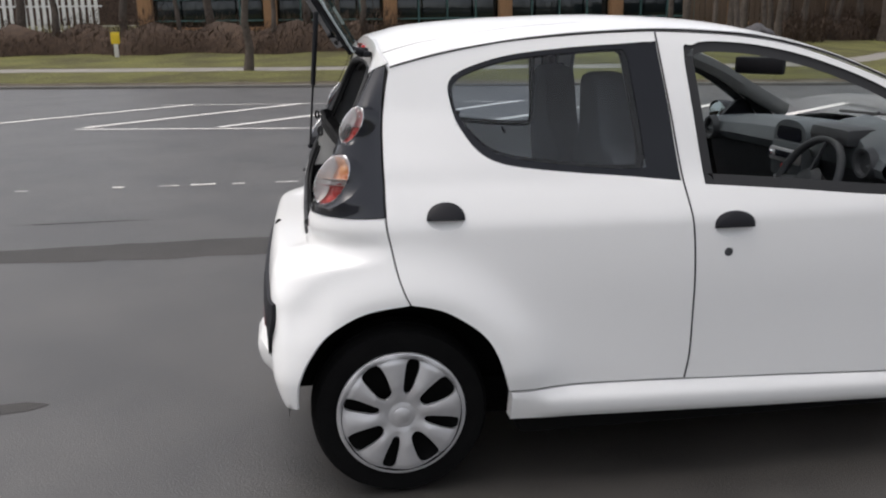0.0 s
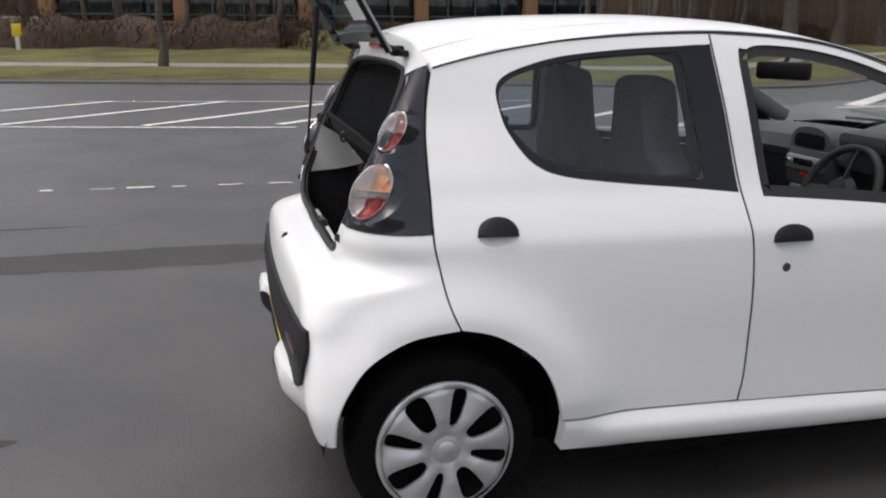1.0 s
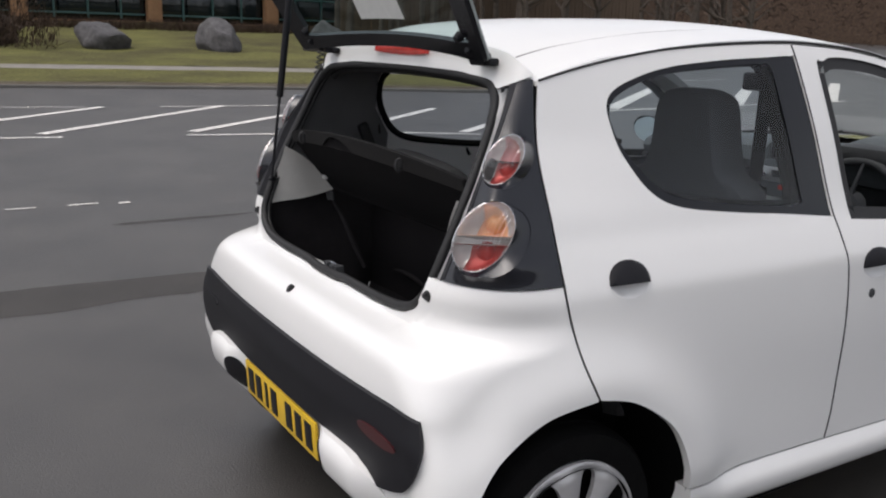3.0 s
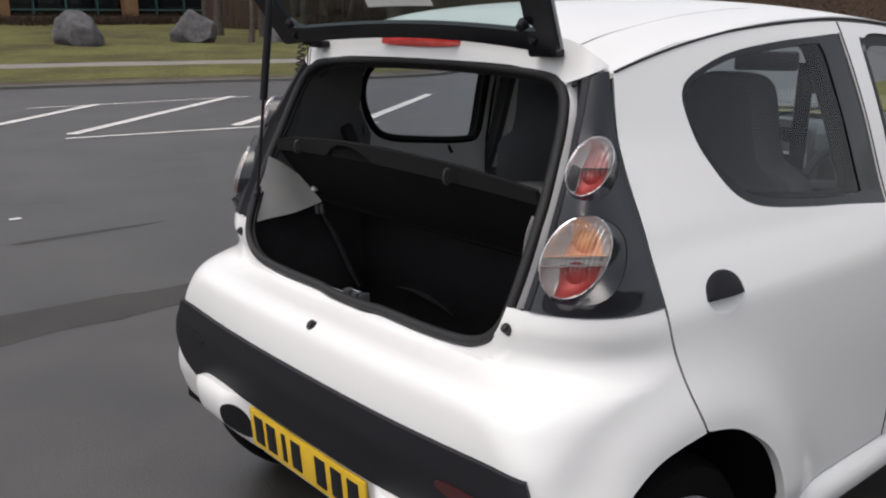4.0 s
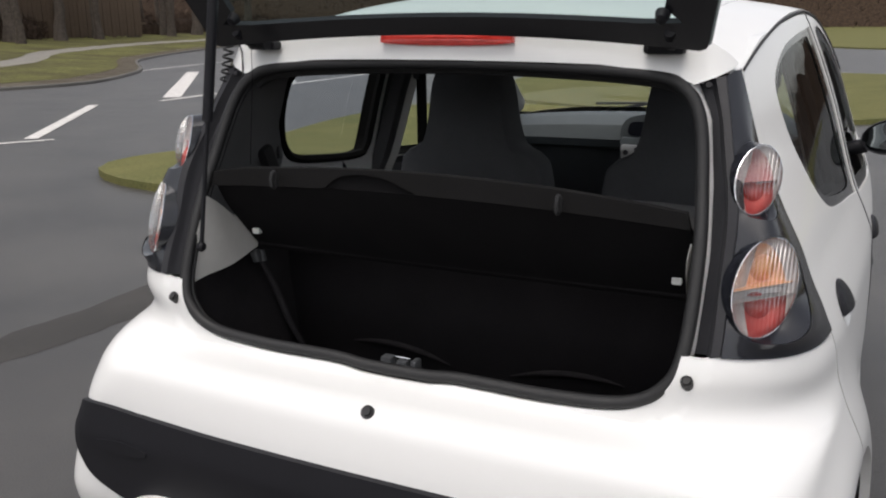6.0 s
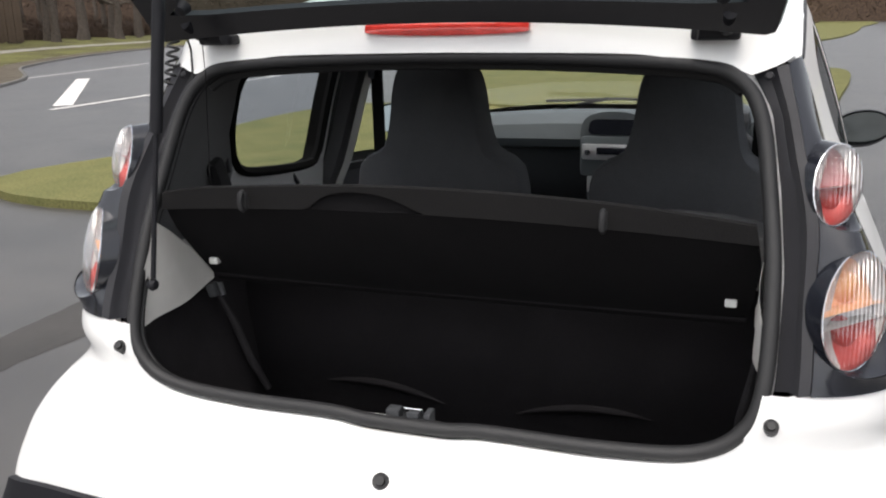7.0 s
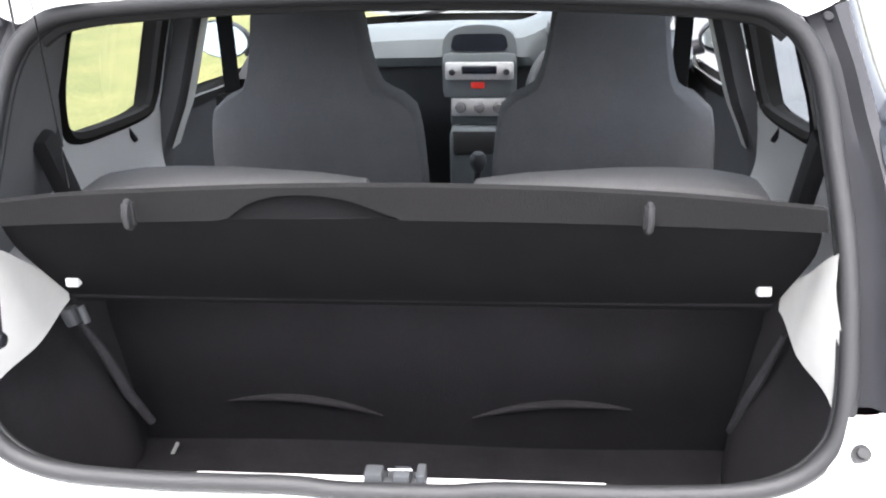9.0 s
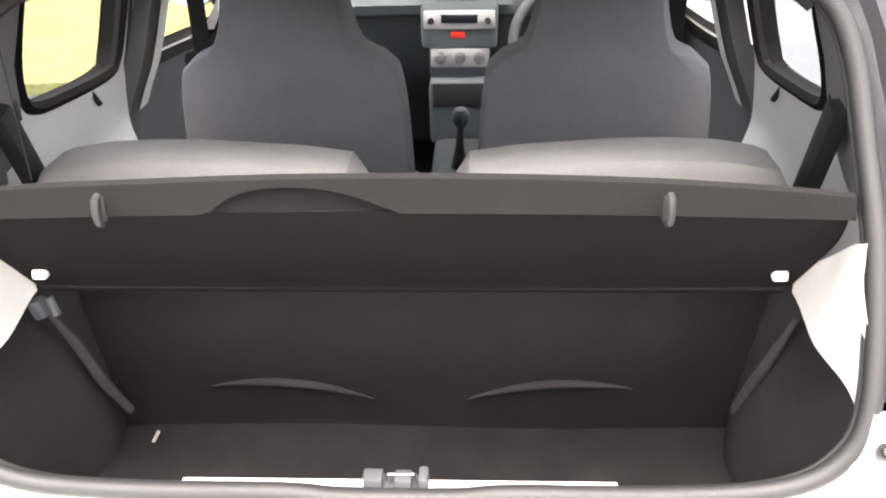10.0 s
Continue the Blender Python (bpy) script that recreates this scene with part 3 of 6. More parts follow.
flap_r, dish_r = handle_shape(0.550, 0.878, 0.064)
flap_f, dish_f = handle_shape(1.440, 0.826, 0.065)
rear_doors = both_sides("rear_door", sheet(rear_door_loop, skin, 0.016, holes=[rear_window_loop, dish_r], rim=0.02), WHITE, (car, car), "white rear door")
front_doors = both_sides("front_door", sheet(front_door_loop, skin, 0.02, holes=[front_window_loop, dish_f], rim=0.02), WHITE, (car, car), "white front door")
for doors, flap, dish, x, z, w in ((rear_doors, flap_r, dish_r, 0.550, 0.878, 0.064), (front_doors, flap_f, dish_f, 1.440, 0.826, 0.065)):
    c = side(x, z)
    both_sides("handle_cup", sheet(dish, cup(c, w), 0.008), WHITE, doors, "white dished recess under the handle")
    def flap_at(s, z, off=0.0, c=c, w=w):
        r = np.hypot((s - c[0]) / w, (z - c[1]) / 0.046)
        return skin(s, z, off + 0.004 + 0.012 * np.sqrt(np.clip(1 - r * r, 0, 1)))
    both_sides("door_handle", sheet(flap, flap_at, 0.008, rim=0.012), TRIM, doors, "black half-round door handle")
lock_at = skin(*side(1.422, 0.745))
both_sides("door_lock", Shape().turned([(0.0, 0.004), (0.010, 0.004), (0.0135, 0.001), (0.0135, -0.01)], lock_at, (0, -1, 0), 18), DASH_DARK, front_doors, "dark round door lock")
# rear side panes with a black printed border
both_sides("pane_border", sheet(rear_window_loop, lambda s, z, off=0.0: skin(s, z, off - 0.004), 0.016, holes=[rear_clear_loop]), BORDER, rear_doors, "black border of the rear side pane")
for ob in both_sides("pane", sheet(inset(rear_clear_loop, -0.006), lambda s, z, off=0.0: skin(s, z, off - 0.007), 0.03), TINT, rear_doors, "tinted rear side window"):
    ob.visible_shadow = False
fr_hole = inset(front_window_loop, 0.032)
both_sides("pane_border", sheet(front_window_loop, lambda s, z, off=0.0: skin(s, z, off - 0.006), 0.014, holes=[fr_hole]), RUBBER, front_doors, "black rubber window surround")
ob = part("pane", sheet(inset(front_window_loop, 0.018), lambda s, z, off=0.0: skin(s, z, off - 0.012), 0.04).flipped(), GLASS, front_doors[1], "clear front side window")
ob.visible_shadow = False
# dark shell behind the seams, painted inner faces of the doors
shell_loop = flank([(0.345, 0.90, 1), (0.375, 0.8), (0.41, 0.67, 1), (0.545, 0.625), (0.66, 0.55), (0.712, 0.463), (0.74, 0.31, 1), (1.3, 0.30), (2.33, 0.28, 1), (2.36, 0.7), (2.42, 0.97, 1), (2.1, 1.20), (1.722, 1.352), (1.5, 1.393)] + [(x, float(roof_edge(x)) - 0.002) for x in (1.234, 1.0, 0.8, 0.7, 0.6, 0.5)] + [(0.415, 1.312, 1), (0.375, 1.1)], 0.02)
shell = sheet(shell_loop, lambda s, z, off=0.0: skin(s, z, off - 0.016), 0.05, holes=[inset(rear_window_loop, -0.004), inset(front_window_loop, -0.004)])
both_sides("door_frame_shell", shell, RUBBER, (car, car))
inner_rear = flank([(0.50, 0.72, 1), (0.62, 0.68), (0.74, 0.60), (0.80, 0.45, 1), (1.20, 0.45, 1), (1.235, 0.7), (1.225, 0.95), (1.20, 1.15), (1.19, 1.37, 1), (0.8, 1.36), (0.50, 1.31, 1), (0.47, 1.0)], 0.02)
both_sides("door_lining", sheet(inner_rear, lambda s, z, off=0.0: skin(s, z, off - 0.05 - 0.075 * np.clip((0.99 - z) / 0.22, 0, 1)), 0.03, holes=[inset(rear_clear_loop, -0.012)], back=True), WHITE, rear_doors, "white painted inner face of the door")
both_sides("window_seal", Shape().tube(skin(*inset(rear_clear_loop, -0.004)[::2].T, -0.046).tolist(), 0.013, 6, closed=True), UNDER, rear_doors, "black rubber window seal")
both_sides("reveal", Shape().grid([skin(*rear_clear_loop[::2].T, -0.008).tolist(), skin(*inset(rear_clear_loop, -0.012)[::2].T, -0.05).tolist()], ring=True), UNDER, rear_doors)
inner_front = flank([(1.36, 0.40, 1), (2.2, 0.38, 1), (2.25, 0.85), (1.95, 0.875), (1.63, 0.905), (1.36, 0.93, 1)], 0.03)
both_sides("door_lining", sheet(inner_front, lambda s, z, off=0.0: skin(s, z, off - 0.05), 0.05, back=True), GREY_TRIM, front_doors, "grey door lining")
def sill_at(s, z, off=0.0):
    """The sill: a rounded roll that stands out below the doors, flush at its rear end."""
    out = np.clip((s - side(0.737, 0.3)[0] - 0.03) / 0.13, 0, 1)
    out = out * out * (3 - 2 * out)
    top = 0.344 - 0.0305 * np.clip(s - side(0.737, 0.3)[0], 0, 2) * 0.95
    d = np.clip((top - z) / 0.108, 0, 1)
    roll = 0.030 * np.sin(np.clip(d * 2.2, 0, 1) * math.pi / 2) - 0.022 * np.clip((d - 0.62) / 0.38, 0, 1) ** 2
    return skin(s, z, off - 0.002 + 0.008 * (1 - out) * np.clip(d * 6, 0, 1) + out * roll)


both_sides("sill", sheet(flank([(0.737, 0.341, 1), (1.3, 0.331), (2.2, 0.294, 1), (2.2, 0.20, 1), (1.3, 0.226), (0.737, 0.243, 1)]), sill_at, 0.013, rim=0.05), WHITE, (car, car), "white rounded sill below the doors")

# black seams between the doors and under the roof
seam = smooth([(1.239, 1.402), (1.246, 1.313), (1.265, 1.146), (1.287, 0.963), (1.308, 0.83), (1.316, 0.69), (1.317, 0.55), (1.315, 0.42), (1.303, 0.337)], 0.03, closed=False)
both_sides("door_seam", Shape().tube([tuple(skin(*side(x, z), -0.0005)) for x, z in seam], 0.0026, 6), RUBBER, (car, car), "thin black seam between the doors")
seam_x = np.linspace(0.415, 2.05, 60)
both_sides("roof_seam", Shape().tube([tuple(skin(*side(x, float(roof_edge(x)) - 0.005), 0.0005)) for x in seam_x], 0.0032, 6), RUBBER, (car, car), "thin black seam between roof and doors")

for sgn in (1, -1):
    part("roof_moulding", Shape().tube([tuple(roof_at(x, sgn * (0.428 + 0.01 * (x - 0.4)), -0.0012)) for x in np.linspace(0.405, 1.05, 40)], [0.0030 - 0.0016 * u for u in np.linspace(0, 1, 40)], 6), GREY_TRIM, car, "thin grey roof moulding")

# front end
wing = flank([(2.335, 0.87, 1), (2.326, 0.7), (2.286, 0.45), (2.2, 0.30, 1), (2.44, 0.30, 1), (2.47, 0.45), (2.57, 0.575), (2.76, 0.625), (2.95, 0.575), (3.05, 0.45), (3.09, 0.28, 1), (3.36, 0.26, 1), (3.40, 0.45), (3.38, 0.66, 1), (3.1, 0.82), (2.8, 0.915), (2.42, 0.972, 1)], 0.03)
both_sides("front_wing", sheet(wing, skin, 0.03, rim=0.02), WHITE, (car, car), "white front wing")
bonnet = Shape()
top_line = curve([(2.42, 0.972), (2.8, 0.915), (3.1, 0.82), (3.38, 0.66)])
rows = []
for x in np.linspace(2.43, 3.38, 16):
    z = float(top_line(x))
    w = abs(float(skin(*side(x, z))[1]))
    rows.append([(x + 0.12 * (1 - u * u) * (x - 2.43), w * u, z + 0.075 * (1 - abs(u) ** 3)) for u in np.linspace(-1, 1, 17)])
part("bonnet", bonnet.grid(rows), WHITE, car, "white bonnet")
rows = []
for z, dx in ((0.22, -0.06), (0.3, 0.0), (0.45, 0.02), (0.6, 0.01), (0.68, 0.0), (0.735, 0.0)):
    w = abs(float(skin(*side(3.37, min(z, 0.66)))[1]))
    rows.append([(3.37 + dx + 0.115 * (1 - u * u), w * u, z) for u in np.linspace(-1, 1, 17)])
part("front_bumper", Shape().grid(rows), WHITE, car, "white front bumper")

# wheels and arches
tyre_profile = [(0.192, -0.060), (0.200, -0.076), (0.235, -0.081), (0.26, -0.075), (0.272, -0.055), (0.2745, -0.032), (0.266, -0.030), (0.266, -0.024), (0.2755, -0.022), (0.2755, 0.022), (0.266, 0.024), (0.266, 0.030), (0.2745, 0.032), (0.272, 0.055), (0.26, 0.075), (0.235, 0.081), (0.200, 0.076), (0.192, 0.060)]
slots = []
for k in range(8):
    a = radians(122 - 45.5 * k)
    w = 0.034 if k % 2 == 0 else 0.021
    pts = [(0.072, w * 0.40), (0.096, w * 0.80), (0.145, w), (0.170, w * 0.98), (0.180, w * 0.6), (0.181, -w * 0.45), (0.172, -w * 0.9), (0.145, -w * 0.95), (0.096, -w * 0.62), (0.074, -w * 0.30)]
    slots.append(smooth([(r * math.cos(a) - t * math.sin(a), r * math.sin(a) + t * math.cos(a)) for r, t in pts], 0.007))
disc = np.array([(0.199 * math.cos(k), 0.199 * math.sin(k)) for k in np.linspace(0, 2 * math.pi, 96, endpoint=False)])


def cover_at(a, b, off=0.0):
    r, t = np.hypot(a, b), np.arctan2(b, a)
    ridge = 0.013 * np.abs(np.sin(4 * (t - radians(122)))) ** 1.6 * np.clip((r - 0.05) / 0.05, 0, 1) * np.clip((0.20 - r) / 0.03, 0, 1)
    h = 0.010 - 0.011 * (r / 0.19) ** 2 + ridge - 0.004 * np.exp(-((r - 0.042) / 0.006) ** 2) + 0.004 * np.exp(-((r - 0.194) / 0.007) ** 2)
    return np.stack([a, -(h + off), b], -1)


tyre_shape = Shape().turned(tyre_profile, (0, 0, 0), (0, 1, 0), 64)
tyre_mesh = tyre_shape.mesh("tyre", TYRE)
cover = sheet(disc, cover_at, 0.006, holes=slots, rim=0.012)
cover_mesh = cover.mesh("wheel_cover", SILVER)
bm = bmesh.new()
bm.from_mesh(cover_mesh)
bmesh.ops.remove_doubles(bm, verts=bm.verts, dist=0.0004)
bm.to_mesh(cover_mesh)
bm.free()
cover_mesh.set_sharp_from_angle(angle=radians(30))
badge_mesh = Shape().turned([(0.0, 0.012), (0.022, 0.011), (0.026, 0.008), (0.026, 0.0)], (0, 0, 0), (0, -1, 0), 24).mesh("wheel_badge", SILVER)
steel_mesh = Shape().turned([(0.0, -0.02), (0.10, -0.02), (0.16, -0.035), (0.182, -0.06), (0.186, -0.075)], (0, 0, 0), (0, 1, 0), 40).mesh("wheel_disc", UNDER)
for x in (0.402, 2.74):
    for sgn in (-1, 1):
        wheel = new("wheel", tyre_mesh)
        wheel.parent = car
        wheel.matrix_basis = pose(x, sgn * 0.676, 0.2755, 0, 0, 0 if sgn < 0 else 180)
        tagged(wheel, "black tyre on an eight-spoke silver wheel cover")
        for nm, me, y in (("wheel_cover", cover_mesh, -0.085), ("wheel_disc", steel_mesh, -0.02), ("wheel_badge", badge_mesh, -0.088)):
            o = new(nm, me)
            o.parent = wheel
            o.location = (0, y, 0)
for x in (0.42, 2.76):
    arch = Shape()
    ks = np.linspace(radians(-4), radians(181), 30)
    arch.grid([[(x + 0.358 * math.cos(k), y, 0.292 + 0.345 * math.sin(k)) for k in ks] for y in (-0.772, -0.6, -0.515)])
    arch.grid([[(x + 0.358 * math.cos(k) * u, -0.515, 0.292 + 0.345 * math.sin(k) * u) for k in ks] for u in (1.0, 0.5, 0.02)])
    both_sides("arch_liner", arch, UNDER, (car, car), "black wheel-arch liner")
part("valance", sheet(tail_loop([(0, 0.325), (*rear(0.5, 0.325),), (*rear(0.56, 0.325), 1), (*rear(0.52, 0.295),), (*rear(0.42, 0.275),), (0, 0.265)]), lambda s, z, off=0.0: both(s, z, off - 0.014), 0.03, rim=0.04), UNDER, car, "black valance below the bumper")
part("underbody", Shape().box((1.75, 0, 0.22), (3.0, 1.1, 0.14), 0.03).box((1.58, 0, 0.225), (1.6, 1.44, 0.15), 0.03).tube([(0.26, 0.33, 0.225), (0.6, 0.33, 0.235)], 0.026, 12), UNDER, car, "dark underbody and floor pan")

# ---- the car: tail lamps ----
lamp_loop = smooth([(girth(0.150, 0.575), 0.884, 1), (*side(0.268, 0.882),), (*side(0.371, 0.886), 1), (*side(0.373, 1.02),), (*side(0.383, 1.18),), (*side(0.404, 1.312), 1), (*side(0.385, 1.310),), (girth(0.378, 0.509), 1.302, 1), (*rear(0.545, 1.18),), (*rear(0.566, 1.03),)], 0.012)


LAMP_IN = curve([(0.88, girth(0.150, 0.575)), (1.03, rear(0.566, 1.03)[0]), (1.18, rear(0.545, 1.18)[0]), (1.305, girth(0.378, 0.509))])
LAMP_OUT = curve([(0.88, side(0.371, 0.886)[0]), (1.02, side(0.373, 1.02)[0]), (1.18, side(0.383, 1.18)[0]), (1.312, side(0.404, 1.312)[0])])


def lamp_at(s, z, off=0.0):
    """The lamp's smoked face, swollen round the lenses and flush at its outline."""
    k = np.clip((s - LAMP_IN(z)) / 0.05, 0, 1) * np.clip((LAMP_OUT(z) - s) / 0.14, 0, 1) * np.clip((z - 0.885) / 0.04, 0, 1) * np.clip((1.30 - z) / 0.12, 0, 1)
    return skin(s, z, off + 0.004 + 0.030 * k * k * (3 - 2 * k))


def turret(centre, across, upward):
    """A round lens that stands off the lamp: a surface over the unit disc, raised by dome at its middle."""
    c, a, b = (np.array(q, float) for q in (centre, across, upward))
    n = np.cross(a, b)
    n /= np.linalg.norm(n)

    def at(u, v, off=0.0, dome=0.0, power=0.5):
        u, v = np.asarray(u, float), np.asarray(v, float)
        h = off + dome * np.clip(1 - u * u - v * v, 0, 1) ** power
        return c + np.multiply.outer(u, a) + np.multiply.outer(v, b) + np.multiply.outer(h + 0 * u, n)
    return at


def disc_band(lo=-1.0, hi=1.0, n=56):
    """The outline of the unit disc between two heights."""
    k0, k1 = math.asin(lo), math.asin(hi)
    ks = np.concatenate([np.linspace(k0, k1, n // 2), np.linspace(math.pi - k1, math.pi - k0, n // 2)])
    pts = np.stack([np.cos(ks), np.sin(ks)], 1)
    return pts[np.linalg.norm(pts - np.roll(pts, 1, 0), axis=1) > 1e-5]


up_at = turret((0.291, -0.588, 1.145), (0.0265, -0.0320, 0.001), (0.0225, 0.0, 0.053))
lo_at = turret((0.224, -0.619, 0.988), (0.0450, -0.0440, 0.002), (0.0285, 0.0, 0.074))
LAMP_KS = np.linspace(0, 2 * math.pi, 64, endpoint=False)


def lamp_foot(at):
    """Where a turret's wall meets the lamp's smoked face: wide on the outer side, where it runs out to a point."""
    k = 1.04 + 0.62 * np.clip(np.cos(LAMP_KS + 0.25), 0, 1) ** 3
    return np.array([(girth(q[0], q[1]), q[2]) for q in at(k * np.cos(LAMP_KS), k * np.sin(LAMP_KS))])


lamps = both_sides("tail_lamp", sheet(lamp_loop, lamp_at, 0.014, holes=[lamp_foot(up_at), lamp_foot(lo_at)]), BLACK_GLOSS, (car, car), "tall smoked tail lamp with two round lenses")
for at, depth, bands, caps in (
        (up_at, 0.026, ((-1.0, -0.05, RED_IN, "red lower reflector"), (-0.05, 1.0, PINK, "pinkish upper reflector")), ((0.20, -0.30, 0.018, RED_CAP, "red bulb cap"),)),
        (lo_at, 0.034, ((-1.0, -0.22, RED_IN, "red lower reflector"), (-0.22, 0.02, CLEAR, "clear ribbed band"), (0.02, 1.0, AMBER, "amber upper reflector")), ((0.22, -0.42, 0.024, RED_CAP, "red bulb cap"), (0.22, 0.40, 0.024, AMBER_CAP, "amber bulb cap")))):
    rim = at(np.cos(LAMP_KS), np.sin(LAMP_KS))
    foot = lamp_at(*lamp_foot(at).T, -0.002)
    both_sides("lamp_brow", Shape().grid([list(rim * (1 - w) + foot * w) for w in (0.0, 0.12, 0.5, 0.9, 1.0)], ring=True), BLACK_GLOSS, lamps, "black sculpted wall round the lens")
    for lo, hi, m, lb in bands:
        both_sides("lamp_reflector", sheet(disc_band(lo, hi), lambda u, v, off=0.0, at=at, d=depth: at(u, v, off - 0.001, -d, 0.6), 0.1), m, lamps, lb)
    clear = np.array([(0.99 * math.cos(k), 0.99 * math.sin(k)) for k in np.linspace(radians(112), radians(252), 24)] + [(-0.26, -0.6), (-0.36, -0.1), (-0.22, 0.5)])
    both_sides("lamp_reflector", sheet(clear, lambda u, v, off=0.0, at=at, d=depth: at(u, v, off + 0.001, -0.8 * d, 0.6), 0.09), CLEAR, lamps, "clear inner side of the reflector")
    # pale crescent painted in for the bright arc on the clear lens's outer rim
    arc = np.linspace(radians(-42), radians(112), 24)
    shine = np.array([(0.985 * math.cos(k), 0.985 * math.sin(k)) for k in arc] + [(w * math.cos(k), w * math.sin(k)) for k, w in zip(arc[::-1], 0.985 - 0.24 * np.sin(np.linspace(0, math.pi, 24)))][1:-1])
    both_sides("lamp_reflector", sheet(shine, lambda u, v, off=0.0, at=at, d=depth: at(u, v, off + 0.002, -0.8 * d, 0.6), 0.07), CLEAR, lamps, "pale crescent painted for the bright outer rim of the lens")
    for cu, cv, cr, m, lb in caps:
        mid = at(cu, cv, -0.98 * depth)
        nrm = (at(0, 0, 1.0) - at(0, 0, 0.0))
        both_sides("bulb_cap", Shape().turned([(0.0, cr * 0.8), (cr * 0.45, cr * 0.7), (cr * 0.8, cr * 0.4), (cr, 0.0), (cr, -cr * 0.5)], mid, nrm, 20), m, lamps, lb)
    both_sides("lens", sheet(disc_band(), lambda u, v, off=0.0, at=at: at(u, v, off + 0.001, 0.020), 0.09), DOME, lamps, "clear ribbed lens")
    both_sides("lens_rim", Shape().tube(at(np.cos(LAMP_KS), np.sin(LAMP_KS), 0.001).tolist(), 0.0011, 6, closed=True), CHROME, lamps, "thin bright lens rim")

# ---- the car: boot opening ----
seal_half = [(0.143, 0.0, 0.771), (0.143, 0.07, 0.772), (0.144, 0.13, 0.777), (0.145, 0.30, 0.777), (0.147, 0.425, 0.788), (0.154, 0.487, 0.824), (0.172, 0.511, 0.885), (0.232, 0.514, 1.02), (0.286, 0.503, 1.13), (0.332, 0.485, 1.232), (0.355, 0.452, 1.281), (0.367, 0.39, 1.301), (0.375, 0.2, 1.312), (0.377, 0.0, 1.315)]


def rounded(points, k=6):
    """A smooth closed curve in space."""
    p = np.array(points, float)
    n, out = len(p), []
    for i in range(n):
        p0, a, b, p3 = p[i - 1], p[i], p[(i + 1) % n], p[(i + 2) % n]
        for u in np.arange(k) / k:
            out.append(0.5 * (2 * a + (b - p0) * u + (2 * p0 - 5 * a + 4 * b - p3) * u * u + (3 * a - p0 - 3 * b + p3) * u**3))
    return np.array(out)


seal_path = rounded(seal_half + [(x, -y, z) for x, y, z in seal_half[-2:0:-1]])
part("boot_seal", Shape().tube(seal_path.tolist(), 0.0115, 10, closed=True).tube((seal_path + (0.012, 0, -0.004) - (0, 0.004, 0) * np.sign(seal_path) * (np.abs(seal_path[:, 1:2]) > 0.4)).tolist(), 0.007, 8, closed=True), RUBBER, car, "black rubber seal round the boot opening")
lip = [seal_path[i] + np.array([0.030, 0, -0.012]) for i in range(len(seal_path)) if seal_path[i][2] > 1.27]
lip.sort(key=lambda q: q[1])
part("headliner_edge", Shape().tube([q.tolist() for q in lip], 0.011, 8), RUBBER, car, "dark edge of the headliner inside the opening")
# flange between seal and lamp: a thin white edge, then a black channel
edge = np.array([(0.171, 0.516, 0.872), (0.177, 0.518, 0.890), (0.234, 0.521, 1.02), (0.288, 0.510, 1.13), (0.335, 0.492, 1.235), (0.362, 0.462, 1.288)])
ks = np.linspace(0, 1, 24)
edge = np.stack([np.interp(ks, [0, 0.05, 0.32, 0.57, 0.84, 1], edge[:, i]) for i in range(3)], 1)
lamp_in = np.array([skin(np.interp(k, [0, 0.35, 0.7, 1], [girth(0.150, 0.575), rear(0.566, 1.03)[0], rear(0.545, 1.18)[0], girth(0.378, 0.509)]), np.interp(k, [0, 1], [0.887, 1.303]), 0.002) for k in ks]) * (1, -1, 1)
rows = [edge + np.array([dx, dy, 0]) for dx, dy in ((-0.004, -0.003), (-0.005, 0.001), (0.002, 0.005), (0.016, 0.008), (0.024, 0.009))]
flange = Shape().grid([r * (1, -1, 1) for r in rows])
both_sides("boot_flange", flange, WHITE, (car, car), "white flange beside the boot seal")
rows = [edge + (lamp_in - edge) * u + np.array([dx, 0, 0]) for u, dx in ((0.10, 0.024), (0.2, 0.018), (0.5, 0.014), (0.62, 0.004), (0.72, -0.006), (1.0, -0.004), (1.15, 0.02))]
both_sides("lamp_channel", Shape().grid([r * (1, -1, 1) for r in rows]), CHANNEL, (car, car), "dark grey plastic channel beside the tail lamp")
both_sides("channel_screw", Shape().turned([(0.0, 0.003), (0.005, 0.003), (0.007, 0.0)], (0.352, -0.492, 1.287), (-0.85, 0, 0.5), 14), TRIM, (car, car), "screw head")

# ---- the car: tailgate ----
gate = thing("tailgate", "raised glass tailgate with a black border", "")
gate.parent = car
GD = Vector((-math.cos(radians(55)), 0, math.sin(radians(55))))
gate_at = flatwise((0.345, 0, 1.377), (0, 1, 0), tuple(GD))


def bowed(a, b, off=0.0):
    """The tailgate's plane, bowed outwards across its width."""
    return gate_at(a, b, off + 0.03 * np.clip(np.asarray(b) / 0.3, 0, 1) - 0.046 * (np.asarray(a) / 0.5) ** 2)


